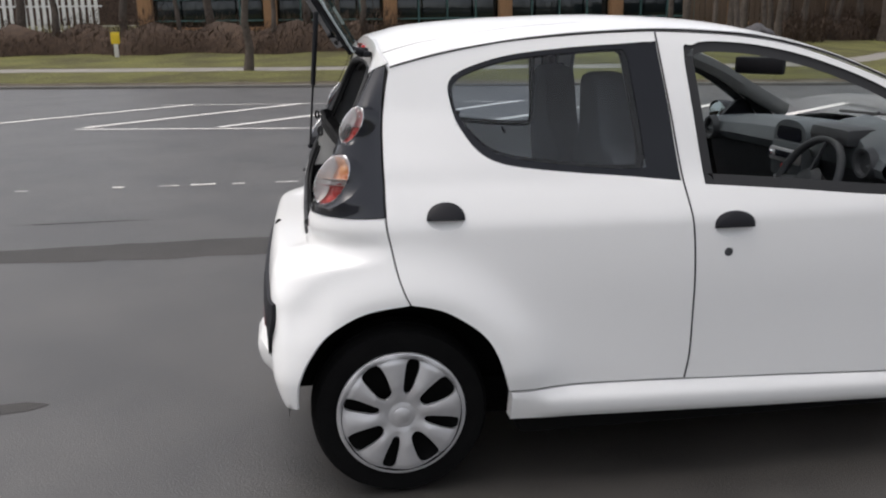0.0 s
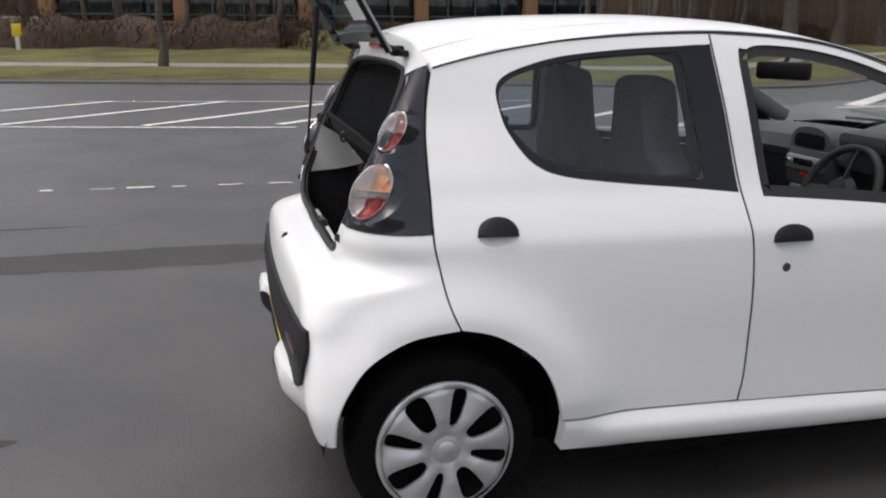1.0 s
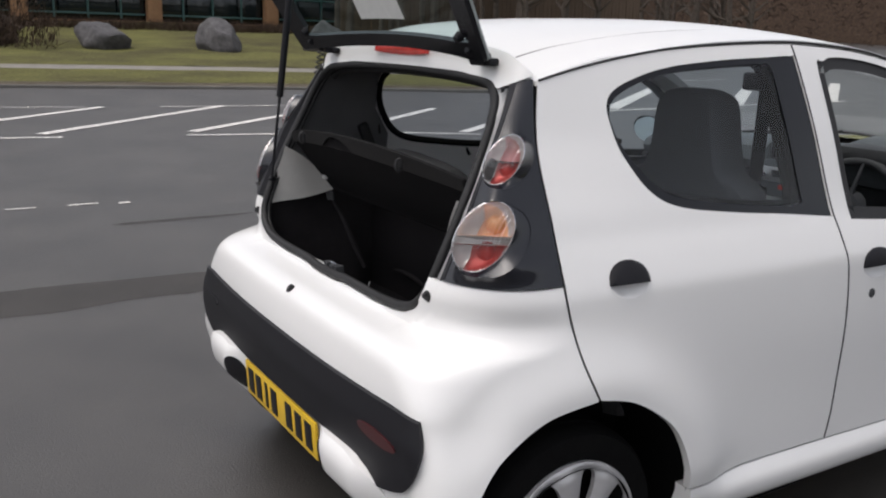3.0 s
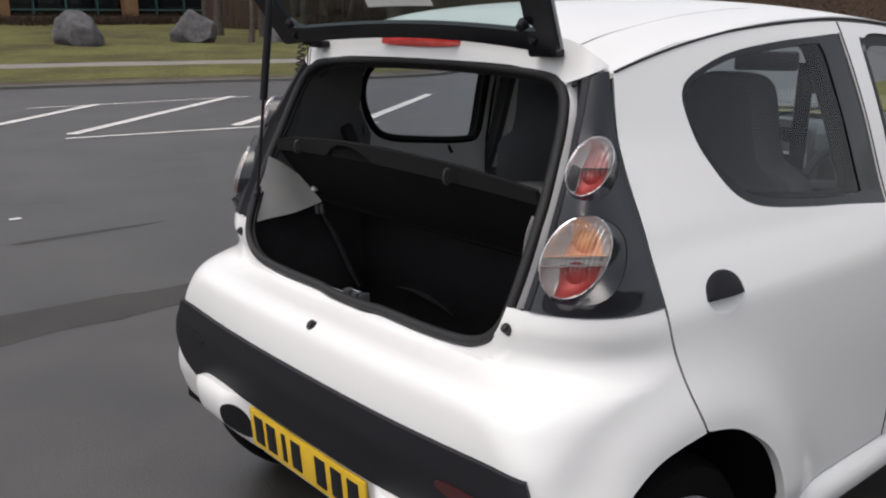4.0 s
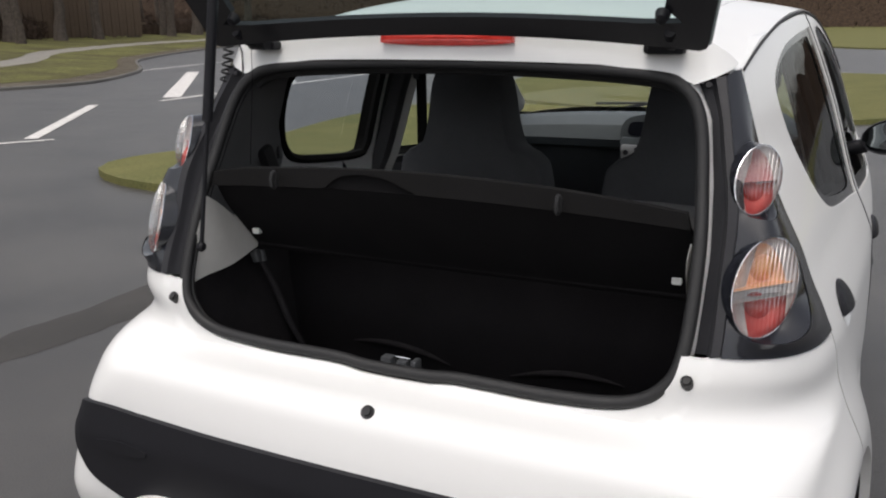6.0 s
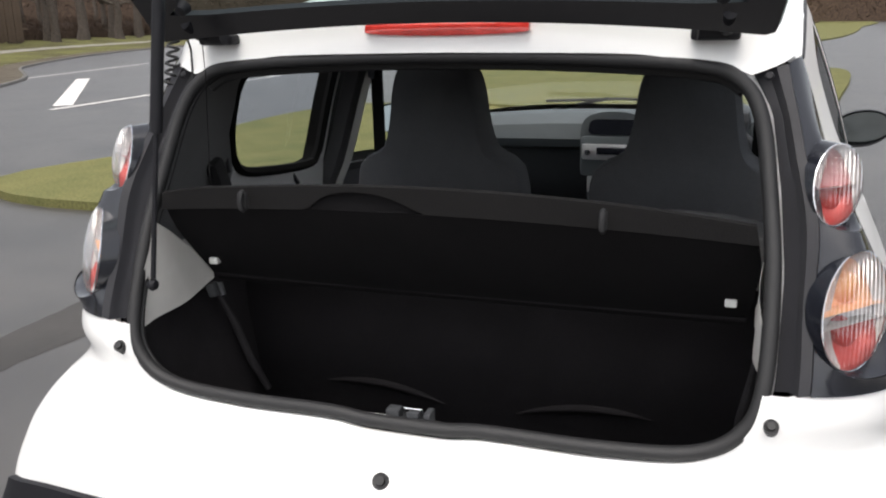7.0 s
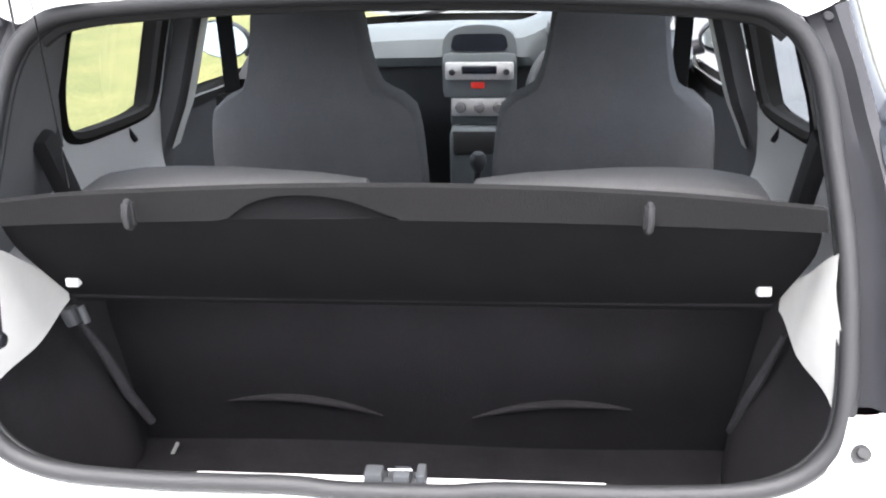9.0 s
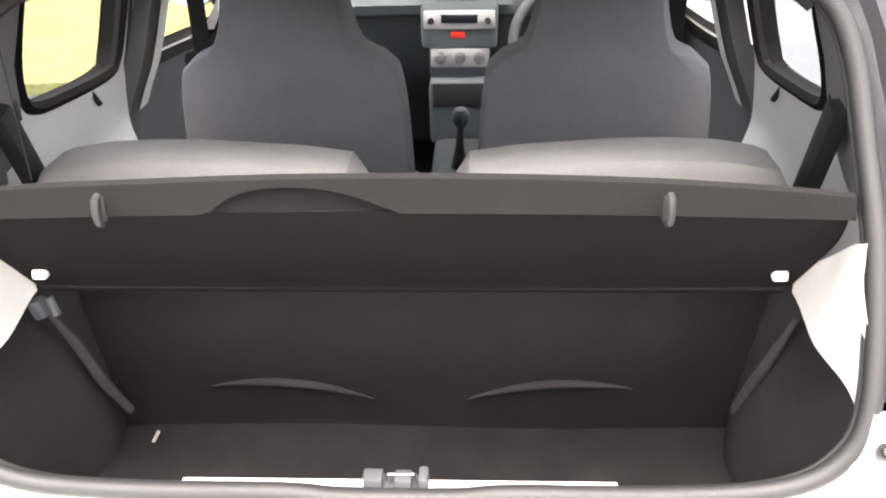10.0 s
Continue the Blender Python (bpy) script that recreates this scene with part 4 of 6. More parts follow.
gate_loop = smooth([(-0.482, 0.0), (0.482, 0.0), (0.494, 0.006), (0.502, 0.04), (0.532, 0.2), (0.552, 0.4), (0.53, 0.57), (0.46, 0.62), (0.0, 0.635), (-0.46, 0.62), (-0.53, 0.57), (-0.552, 0.4), (-0.532, 0.2), (-0.502, 0.04), (-0.494, 0.006)], 0.02)
gate_clear = smooth([(-0.39, 0.040), (0.39, 0.040), (0.428, 0.07), (0.44, 0.2), (0.43, 0.42), (0.39, 0.475), (0.0, 0.49), (-0.39, 0.475), (-0.43, 0.42), (-0.44, 0.2), (-0.428, 0.07)], 0.03)
part("tailgate_border", slab(gate_loop, bowed, 0.014, 0.04, holes=[gate_clear]), GATE_BLACK, gate, "black border of the tailgate")
ob = part("tailgate_glass", sheet(gate_loop, lambda a, b, off=0.0: bowed(a, b, off + 0.003), 0.05), GATE_GLASS, gate, "green-tinted tailgate glass")
ob.visible_shadow = False
# pale tube whose colour stands in for sky reflected in the glass edge
part("glass_edge", Shape().tube(bowed(*(gate_loop * (1.002, 1.0)).T, 0.002).tolist(), 0.0035, 6, closed=True), mat("sky_reflection_edge", (0.42, 0.47, 0.47), 0.15, vary=0.3, size=12, coat=0.5), gate, "edge of the tailgate glass, its sky reflection in pale colour")
part("tailgate_label", sheet(smooth([(-0.12, 0.072, 1), (0.12, 0.072, 1), (0.12, 0.142, 1), (-0.12, 0.142, 1)], 0.03), lambda a, b, off=0.0: bowed(a, b, off - 0.001), 0.03, back=True), PAPER, gate, "white paper sticker on the glass")
for sgn in (1, -1):
    part("hinge_arm", Shape().tube([(0.352, sgn * 0.425, 1.350), (0.325, sgn * 0.432, 1.356), bowed(sgn * 0.435, 0.03, -0.016).tolist()], [0.010, 0.011, 0.009], 10), TRIM, gate, "black hinge arm")
    part("gate_stop", Shape().turned([(0.0, 0.018), (0.009, 0.016), (0.013, 0.0)], bowed(sgn * 0.425, 0.060, -0.014).tolist(), tuple(-np.cross((0, 1, 0), GD)), 12), TRIM, gate, "small black stop")
strut_lo, strut_hi = Vector((0.170, 0.462, 0.950)), Vector(bowed(0.420, 0.165, -0.022).tolist())
knee = strut_lo.lerp(strut_hi, 0.47)
part("gas_strut", Shape().tube([knee, strut_hi], 0.0105, 12).tube([strut_lo, knee], 0.0045, 8).turned([(0.0, 0.008), (0.008, 0.006), (0.011, 0.0), (0.008, -0.006), (0.0, -0.008)], strut_lo, (0, 1, 0), 12), TRIM, gate, "black gas strut")
coil = [(0.372 + 0.010 * math.cos(k) - 0.018 * k / 44, 0.515 + 0.010 * math.sin(k) + 0.01 * k / 44, 1.375 - 0.11 * k / 44) for k in np.linspace(0, 44, 160)]
part("wiring_coil", Shape().tube(coil, 0.0026, 6).tube([(0.352, 0.49, 1.39), (0.360, 0.478, 1.33), (0.350, 0.472, 1.27), (0.36, 0.48, 1.26)], 0.002, 5), RUBBER, gate, "black coiled wire beside the hinge")

# ---- the car: boot inside ----
boot = thing("boot", "", "")
boot.parent = car
part("boot_floor", Shape().grid([[(x, y * (1 + 0.1 * (x - 0.2)), 0.560 + 0.012 * math.sin(9 * y) * math.sin(12 * x) + 0.25 * max(0, 0.23 - x)) for y in np.linspace(-0.50, 0.50, 30)] for x in np.linspace(0.17, 0.62, 16)]), CARPET, boot, "dark carpet boot floor")
part("boot_sill_lining", Shape().grid([[(x, y, z) for y in np.linspace(-0.49, 0.49, 20)] for x, z in ((0.150, 0.765), (0.172, 0.748), (0.195, 0.738), (0.200, 0.70), (0.19, 0.55))]), CARPET, boot, "dark lining inside the boot sill")
part("sill_edge", Shape().box((0.176, 0.0, 0.757), (0.012, 0.505, 0.016), 0.003), WHITE, boot, "white painted strip on the boot sill")
striker = part("striker", Shape().box((0.168, 0.002, 0.766), (0.03, 0.068, 0.014), 0.004).box((0.163, 0.026, 0.776), (0.022, 0.022, 0.024), 0.003).box((0.163, -0.008, 0.776), (0.022, 0.020, 0.022), 0.003).box((0.166, -0.031, 0.774), (0.026, 0.011, 0.028), 0.003), DASH_DARK, boot, "tailgate striker")
part("striker_loop", Shape().tube([(0.166, 0.010, 0.775), (0.162, 0.008, 0.790), (0.162, -0.020, 0.790), (0.166, -0.022, 0.775)], 0.002, 8), CHROME, boot, "metal striker loop")


def wall_y(x, z):
    """The inner side of the boot: bulging over the wheel, leaning out above."""
    low = 0.478 + 0.02 * (x - 0.2) / 0.3
    return low + 0.03 * np.clip((z - 0.58) / 0.20, 0, 1) ** 1.2 + 0.012 * np.clip((z - 0.78) / 0.15, 0, 1) - 0.024 * np.exp(-((x - 0.47) / 0.07) ** 2) * np.clip((0.92 - z) / 0.3, 0, 1)


def wall_at(x, z, off=0.0):
    return np.stack([x, -(wall_y(x, z) + off), z], -1)


carpet_loop = smooth([(0.18, 0.555, 1), (0.60, 0.555, 1), (0.60, 0.94, 1), (0.42, 0.905, 1), (0.375, 0.895), (0.28, 0.880), (0.165, 0.870, 1)], 0.02)
both_sides("side_carpet", sheet(carpet_loop, wall_at, 0.03, back=True), SIDE_CARPET, (boot, boot), "dark carpet side lining")
white_loop = smooth([(0.165, 0.862, 1), (0.27, 0.870), (0.35, 0.882), (0.398, 0.893, 1), (0.392, 0.925), (0.345, 0.968), (0.285, 1.015), (0.232, 1.045, 1)], 0.015)
both_sides("painted_side", sheet(white_loop, lambda x, z, off=0.0: np.stack([x, -(0.503 + 0.006 * np.sin(34 * x + 22 * z) + 0.012 * np.clip((x - 0.33) / 0.08, 0, 1) * -1 + off), z], -1), 0.02, back=True), PALE_TRIM, (boot, boot), "white painted metal above the side carpet")
# lips in a paler grey than the side lining
for ends in (((0.39, 0.485, 0.862), (0.43, 0.480, 0.79), (0.465, 0.473, 0.70), (0.495, 0.455, 0.625)), ((0.39, -0.508, 0.86), (0.43, -0.500, 0.775), (0.465, -0.490, 0.70), (0.495, -0.483, 0.635))):
    part("carpet_lip", Shape().tube(list(ends), [0.004, 0.008, 0.009, 0.007], 8), LIP, boot, "paler grey edge of the side lining")
for at, tilt in (((0.495, 0.427, 0.565), 0.5), ((0.495, -0.488, 0.600), 0.35)):
    part("carpet_clip", Shape().box(at, (0.004, 0.006, 0.044), 0.0018, Matrix.Rotation(tilt, 3, "X")), PILLAR_PALE, boot, "pale clip at the carpet edge")
both_sides("shelf_pin", Shape().box((0.352, -0.461, 0.944), (0.014, 0.018, 0.013), 0.003), PAPER, (boot, boot), "small white shelf pin")
part("pin_bracket", Shape().box((0.385, 0.493, 0.874), (0.022, 0.020, 0.028), 0.006, Matrix.Rotation(-0.3, 3, "X")).tube([(0.385, 0.478, 0.89), (0.382, 0.470, 0.865)], 0.006, 8), DASH_DARK, boot, "grey plastic shelf bracket")
# rear pillar lining, from the opening to the side window
pil = [[(0.20, 0.505, 0.95), (0.25, 0.520, 1.05), (0.30, 0.508, 1.15), (0.345, 0.48, 1.25), (0.385, 0.45, 1.31)], [(0.30, 0.555, 0.95), (0.35, 0.560, 1.05), (0.40, 0.548, 1.15), (0.44, 0.53, 1.25), (0.46, 0.50, 1.33)], [(0.44, 0.60, 0.95), (0.46, 0.615, 1.05), (0.50, 0.60, 1.15), (0.54, 0.575, 1.25), (0.56, 0.54, 1.34)], [(0.68, 0.66, 0.95), (0.662, 0.66, 1.058), (0.588, 0.64, 1.15), (0.576, 0.62, 1.25), (0.61, 0.60, 1.345)]]
both_sides("rear_pillar_lining", Shape().grid([[(x, -min(y, float(flank_y(x, z)) - 0.058), z) for x, y, z in r] for r in pil]), PILLAR, (boot, boot), "grey lining of the rear pillar")
both_sides("seat_belt_pillar", Shape().box((0.585, -0.575, 1.00), (0.038, 0.030, 0.22), 0.012, Matrix.Rotation(radians(-24), 3, "Y")).tube([(0.60, -0.60, 1.15), (0.61, -0.60, 1.18)], 0.010, 8).tube([(0.61, -0.598, 1.18), (0.62, -0.59, 1.06)], 0.004, 6), RUBBER, (boot, boot), "black rear belt guide")
both_sides("window_catch", Shape().tube([(0.605, -0.625, 1.135), (0.60, -0.59, 1.14)], 0.007, 8).box((0.60, -0.59, 1.150), (0.012, 0.012, 0.034), 0.004).turned([(0, 0.008), (0.011, 0.005), (0.012, -0.005)], (0.60, -0.59, 1.13), (0, 1, 0), 12), TRIM, rear_doors, "black window catch")
both_sides("pop_up_peg", Shape().tube([(1.03, -0.675, 1.0), (1.05, -0.66, 0.955)], 0.006, 6), TRIM, rear_doors, "black lock peg")

# parcel shelf, lifted on its pins; its rear edge is bowed and droops towards the sides
def bowed(at, grow):
    def place(a, b, off=0.0):
        q = (np.asarray(a) / 0.495) ** 2 * np.asarray(grow(np.asarray(b)))
        return at(a, b, off) + np.stack([0.042 * q, 0 * q, -0.027 * q], -1)
    return place


shelf = part("parcel_shelf", slab(smooth([(-0.485, 0.0, 1), (0.485, 0.0, 1), (0.494, 0.10), (0.500, 0.19), (0.490, 0.258, 1), (0.24, 0.258), (0.0, 0.258), (-0.24, 0.258), (-0.490, 0.258, 1), (-0.500, 0.19), (-0.494, 0.10)], 0.03), bowed(flatwise((0.404, 0, 0.902), (0, 1, 0), (-0.179 / 0.268, 0, 0.199 / 0.268)), lambda b: np.clip(b / 0.258, 0, 1)), 0.012, 0.03), SHELF, car, "dark felt parcel shelf lifted on its pins")
rim_loop = smooth([(-0.494, 0.0, 1), (-0.25, 0.0), (-0.03, 0.0), (-0.012, 0.001), (0.01, 0.010), (0.045, 0.024), (0.085, 0.031), (0.130, 0.030), (0.164, 0.020), (0.188, 0.003), (0.202, 0.0), (0.25, 0.0), (0.494, 0.0, 1), (0.488, 0.030, 1), (0.40, 0.036), (0.28, 0.038), (0.10, 0.041), (-0.10, 0.041), (-0.28, 0.038), (-0.40, 0.033), (-0.488, 0.028, 1)], 0.012)
part("shelf_rim", slab(rim_loop, bowed(lambda a, b, off=0.0: flatwise((0.214, 0, 1.087), (0, 1, 0), (-0.12, 0, 0.99))(a, b, -off), lambda b: 1 + 0 * b), 0.012, 0.014), SHELF_RIM, shelf, "grey rolled edge of the shelf with a hand notch")
part("notch_backing", Shape().box((0.228, 0.090, 1.101), (0.006, 0.30, 0.036), 0.002), SHELF, shelf, "dark felt behind the hand notch")
part("shelf_fold", Shape().tube([(0.396, -0.485, 0.914), (0.396, 0.485, 0.914)], 0.015, 10), SIDE_CARPET, shelf, "folded lower edge of the shelf")
for y in (0.297, -0.284):
    part("shelf_hook", Shape().tube([(0.206, y, 1.080), (0.198, y, 1.084), (0.195, y, 1.096), (0.199, y, 1.108), (0.207, y, 1.110)], 0.0045, 8).box((0.208, y, 1.095), (0.008, 0.012, 0.028), 0.003), RUBBER, shelf, "dark plastic cord hook")

# ---- the car: seats ----
bench = thing("rear_bench", "dark rear bench with pale cloth tops", "")
bench.parent = car
lean = lambda a, b, off=0.0: np.stack([0.545 + 0.06 * (np.asarray(b) - 0.56) / 0.5 - off - 0.012 * np.sin(np.clip((np.asarray(b) - 0.56) / 0.48, 0, 1) * math.pi), np.asarray(a), np.asarray(b)], -1)
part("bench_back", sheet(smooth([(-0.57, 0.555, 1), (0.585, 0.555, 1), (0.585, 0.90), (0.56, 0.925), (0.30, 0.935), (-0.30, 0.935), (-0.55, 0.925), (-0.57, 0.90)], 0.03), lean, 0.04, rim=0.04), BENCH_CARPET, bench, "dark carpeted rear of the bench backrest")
for sgn, y0, y1 in ((1, 0.075, 0.56), (-1, 0.06, 0.535)):
    mid, wd = sgn * (y0 + y1) / 2, (y1 - y0) / 2
    top = Shape()
    rows = []
    for u in np.linspace(-1, 1, 25):
        z = float(np.interp(u * sgn, [-1.0, -0.96, -0.6, 0.0, 0.3, 0.6, 0.85, 0.96, 1.0], [0.968, 0.998, 1.010, 1.019, 1.020, 1.017, 1.007, 0.996, 0.966]))
        rows.append([(0.57, mid + u * wd, 0.90), (0.538, mid + u * wd, z - 0.035), (0.540, mid + u * wd, z - 0.010), (0.546, mid + u * wd, z), (0.56, mid + u * wd, z + 0.004), (0.63, mid + u * wd, z + 0.006), (0.68, mid + u * wd, z - 0.03), (0.715, mid + u * wd, z - 0.12), (0.70, mid + u * wd, 0.60)])
    part("bench_cushion", top.grid(rows), CLOTH_PALE, bench, "pale grey cloth bench backrest")
# folds take the paler side carpet to paint the highlight along their tops
for y in (0.205, -0.205):
    part("bench_pull", Shape().tube([(0.538, y + 0.13 * u, 0.648 - 0.018 * u * u + math.copysign(0.011, y) * u) for u in np.linspace(-1, 1, 16)], [0.001 + 0.006 * (1 - u * u) for u in np.linspace(-1, 1, 16)], 8), SIDE_CARPET, bench, "carpet fold at the foot of the backrest, highlight in paler carpet")
part("bench_seat", Shape().box((0.95, 0, 0.50), (0.50, 1.16, 0.16), 0.06), CLOTH, bench, "dark cloth rear seat cushion")


def front_seat(y):
    """A high-backed seat with its headrest in one piece."""
    st = thing("front_seat", "dark cloth high-backed front seat", "")
    st.parent = car
    out = [(-0.235, 0.52), (0.235, 0.52), (0.245, 0.70), (0.238, 0.90), (0.222, 1.00), (0.195, 1.025), (0.150, 1.05), (0.128, 1.12), (0.112, 1.22), (0.085, 1.265), (0.0, 1.275), (-0.085, 1.265), (-0.112, 1.22), (-0.128, 1.12), (-0.150, 1.05), (-0.195, 1.025), (-0.222, 1.00), (-0.238, 0.90), (-0.245, 0.70)]
    loop = smooth(out, 0.03)
    mid = loop.mean(0)
    rows = []
    for sc, x in ((0.80, 1.172), (0.93, 1.176), (0.985, 1.19), (1.0, 1.215), (0.99, 1.26), (0.93, 1.285), (0.6, 1.27)):
        rows.append([(x - 0.10 * (b - 0.52) + 0.05 * max(0, b - 1.05) + (0.006 * math.sin(14 * a) if sc < 0.9 else 0), y + a, b) for a, b in ((mid[0] + (p[0] - mid[0]) * (1 - (1 - sc) * 0.5), mid[1] + (p[1] - mid[1]) * (1 - (1 - sc) * 0.3)) for p in loop)])
    s = Shape().grid(rows, ring=True)
    s.f.append(tuple(range(len(loop)))[::-1])
    part("backrest", s, CLOTH, st, "dark grey cloth backrest with headrest")
    part("cushion", Shape().box((1.42, y, 0.52), (0.50, 0.48, 0.16), 0.06), CLOTH, st, "dark grey cloth seat cushion")
    return st


front_seat(0.295)
front_seat(-0.335)

# ---- the car: dashboard ----
dash = thing("dashboard", "pale blue-grey dashboard with a dark lower half", "")
dash.parent = car
rows = []
for y in np.linspace(-0.68, 0.68, 41):
    hood = 0.055 * math.exp(-((y + 0.36) / 0.15) ** 4)
    bow = 0.07 * (y / 0.68) ** 2
    rows.append([(2.50, y, 0.975 - bow * 0.3), (2.35 - bow * 0.3, y, 1.03 + hood * 0.5 - bow * 0.5), (2.20 - bow, y, 1.05 + hood - bow * 0.6), (2.12 - bow, y, 1.04 + hood - bow * 0.6), (2.075 - bow, y, 1.01 + hood - bow * 0.4), (2.06 - bow, y, 0.955), (2.075 - bow, y, 0.925)])
part("dash_top", Shape().grid(rows), DASH_PALE, dash, "pale blue-grey dashboard top")
rows = []
for y in np.linspace(-0.68, 0.68, 41):
    bow = 0.07 * (y / 0.68) ** 2
    rows.append([(2.075 - bow, y, 0.926), (2.13 - bow, y, 0.91), (2.15 - bow, y, 0.82), (2.18 - bow, y, 0.72), (2.30, y, 0.62), (2.45, y, 0.40)])
part("dash_lower", Shape().grid(rows), DASH_DARK, dash, "dark lower dashboard")
part("bulkhead", Shape().box((2.50, 0, 0.65), (0.02, 1.36, 0.7), 0.005), UNDER, dash)
cy = -0.035
for nm, mid, size, bev in (("radio_surround", (2.075, cy, 0.90), (0.09, 0.235, 0.15), 0.025), ("heater_surround", (2.10, cy, 0.79), (0.09, 0.19, 0.12), 0.02), ("cubby_box", (2.06, cy, 0.64), (0.16, 0.19, 0.20), 0.025)):
    part(nm, Shape().box(mid, size, bev), DASH_PALE, dash, "pale moulding of the centre stack")
stack_at = lambda x: flatwise((x, cy, 0), (0, 1, 0), (0, 0, 1))
part("display_hood", slab(smooth([(-0.116, 0.945, 1), (-0.114, 1.0), (-0.094, 1.035), (-0.04, 1.054), (0.04, 1.054), (0.094, 1.035), (0.114, 1.0), (0.116, 0.945, 1)], 0.015), stack_at(2.13), 0.088, 0.02), DASH_PALE, dash, "pale arched hood of the display")
part("display_slot", slab(smooth([(-0.078, 0.978), (0.078, 0.978), (0.088, 0.990), (0.080, 1.022), (0.066, 1.029), (-0.066, 1.029), (-0.080, 1.022), (-0.088, 0.990)], 0.012), stack_at(2.046), 0.008, 0.02), BLACK_GLOSS, dash, "dark oval display recess")
rad = part("radio", Shape().box((2.03, cy, 0.917), (0.02, 0.215, 0.055), 0.012), SILVER, dash, "silver radio panel")
part("radio_slot", Shape().box((2.018, cy, 0.922), (0.006, 0.11, 0.026), 0.004), BLACK_GLOSS, dash, "dark radio slot")
for y in (-0.085, 0.085):
    part("radio_knob", Shape().turned([(0, 0.014), (0.010, 0.013), (0.012, 0.0)], (2.02, cy + y, 0.917), (-1, 0, 0), 16), CHROME, dash)
part("stack_face", Shape().box((2.045, cy, 0.868), (0.02, 0.20, 0.04), 0.01), DASH_DARK, dash, "dark switch strip")
part("hazard_switch", Shape().box((2.032, -0.030, 0.872), (0.012, 0.042, 0.020), 0.004), mat("red_switch", (0.65, 0.03, 0.02), 0.4, vary=0.2, size=40), dash, "red hazard warning switch")
part("heater_panel", Shape().box((2.045, cy, 0.80), (0.02, 0.18, 0.06), 0.015), SILVER, dash, "silver heater control panel")
for y in (-0.06, 0.0, 0.06):
    part("heater_knob", Shape().turned([(0, 0.022), (0.014, 0.021), (0.018, 0.0)], (2.034, cy + y, 0.80), (-1, 0, 0), 18), GREY_TRIM, dash, "grey heater knob")
part("cubby", Shape().box((1.978, cy, 0.70), (0.01, 0.165, 0.075), 0.012), RUBBER, dash, "dark open cubby")
part("console", Shape().box((1.75, -0.04, 0.50), (0.62, 0.17, 0.12), 0.03).box((1.60, -0.04, 0.57), (0.16, 0.13, 0.04), 0.02), DASH_DARK, dash, "dark centre console")
lever = part("gear_lever", Shape().tube([(1.66, -0.04, 0.56), (1.63, -0.042, 0.66), (1.612, -0.045, 0.725)], [0.03, 0.012, 0.009], 12), RUBBER, dash, "gear lever with black gaiter")
part("gear_knob", Shape().turned([(0.0, 0.030), (0.014, 0.028), (0.023, 0.016), (0.024, 0.0), (0.016, -0.02), (0.008, -0.03)], (1.606, -0.046, 0.745), (-0.15, 0, 1), 18), DASH_DARK, dash, "dark gear knob")
for y in (0.60, -0.60):
    part("dash_vent", Shape().turned([(0.0, -0.012), (0.036, -0.012), (0.040, 0.006), (0.050, 0.008), (0.056, -0.02)], (2.0, y * 0.95, 0.965), (-1, 0, 0), 28), DASH_DARK, dash, "round dark air vent")
part("instrument_hood", Shape().box((2.06, -0.36, 1.035), (0.14, 0.24, 0.07), 0.033), DASH_DARK, dash, "dark instrument pod")
axis = Vector((-0.90, 0.0, 0.43)).normalized()
hubp = Vector((1.925, -0.36, 0.868))
ux = Vector((0, 1, 0))
uy = axis.cross(ux)
ringp = [hubp + 0.168 * (math.cos(k) * ux + math.sin(k) * uy) for k in np.linspace(0, 2 * math.pi, 48, endpoint=False)]
part("steering_wheel", Shape().tube(ringp, 0.015, 10, closed=True), DASH_DARK, dash, "dark three-spoke steering wheel")
part("wheel_boss", Shape().turned([(0, 0.03), (0.045, 0.026), (0.065, 0.0), (0.04, -0.05), (0.03, -0.20)], hubp - axis * 0.01, axis, 24), DASH_DARK, dash, "steering wheel boss")
for k in (0.05, math.pi - 0.05, math.pi / 2 * 3, ):
    part("spoke", Shape().tube([hubp + 0.04 * (math.cos(k) * ux + math.sin(k) * uy), hubp + 0.160 * (math.cos(k) * ux + math.sin(k) * uy)], [0.022, 0.015], 8, squash=0.4), DASH_DARK, dash, "dark wheel spoke")
part("mirror_inside", Shape().box((1.895, -0.03, 1.268), (0.03, 0.21, 0.066), 0.014, Matrix.Rotation(radians(28), 3, "Z")).tube([(1.90, -0.02, 1.29), (1.93, -0.02, 1.335)], 0.009, 8), TRIM, car, "black rear-view mirror")
part("wiper", Shape().tube([(2.47, 0.30, 1.05), (2.49, 0.0, 1.06), (2.49, -0.25, 1.05)], 0.006, 6).tube([(2.51, 0.28, 1.01), (2.48, 0.05, 1.062)], 0.007, 6), RUBBER, car, "black wiper blade")

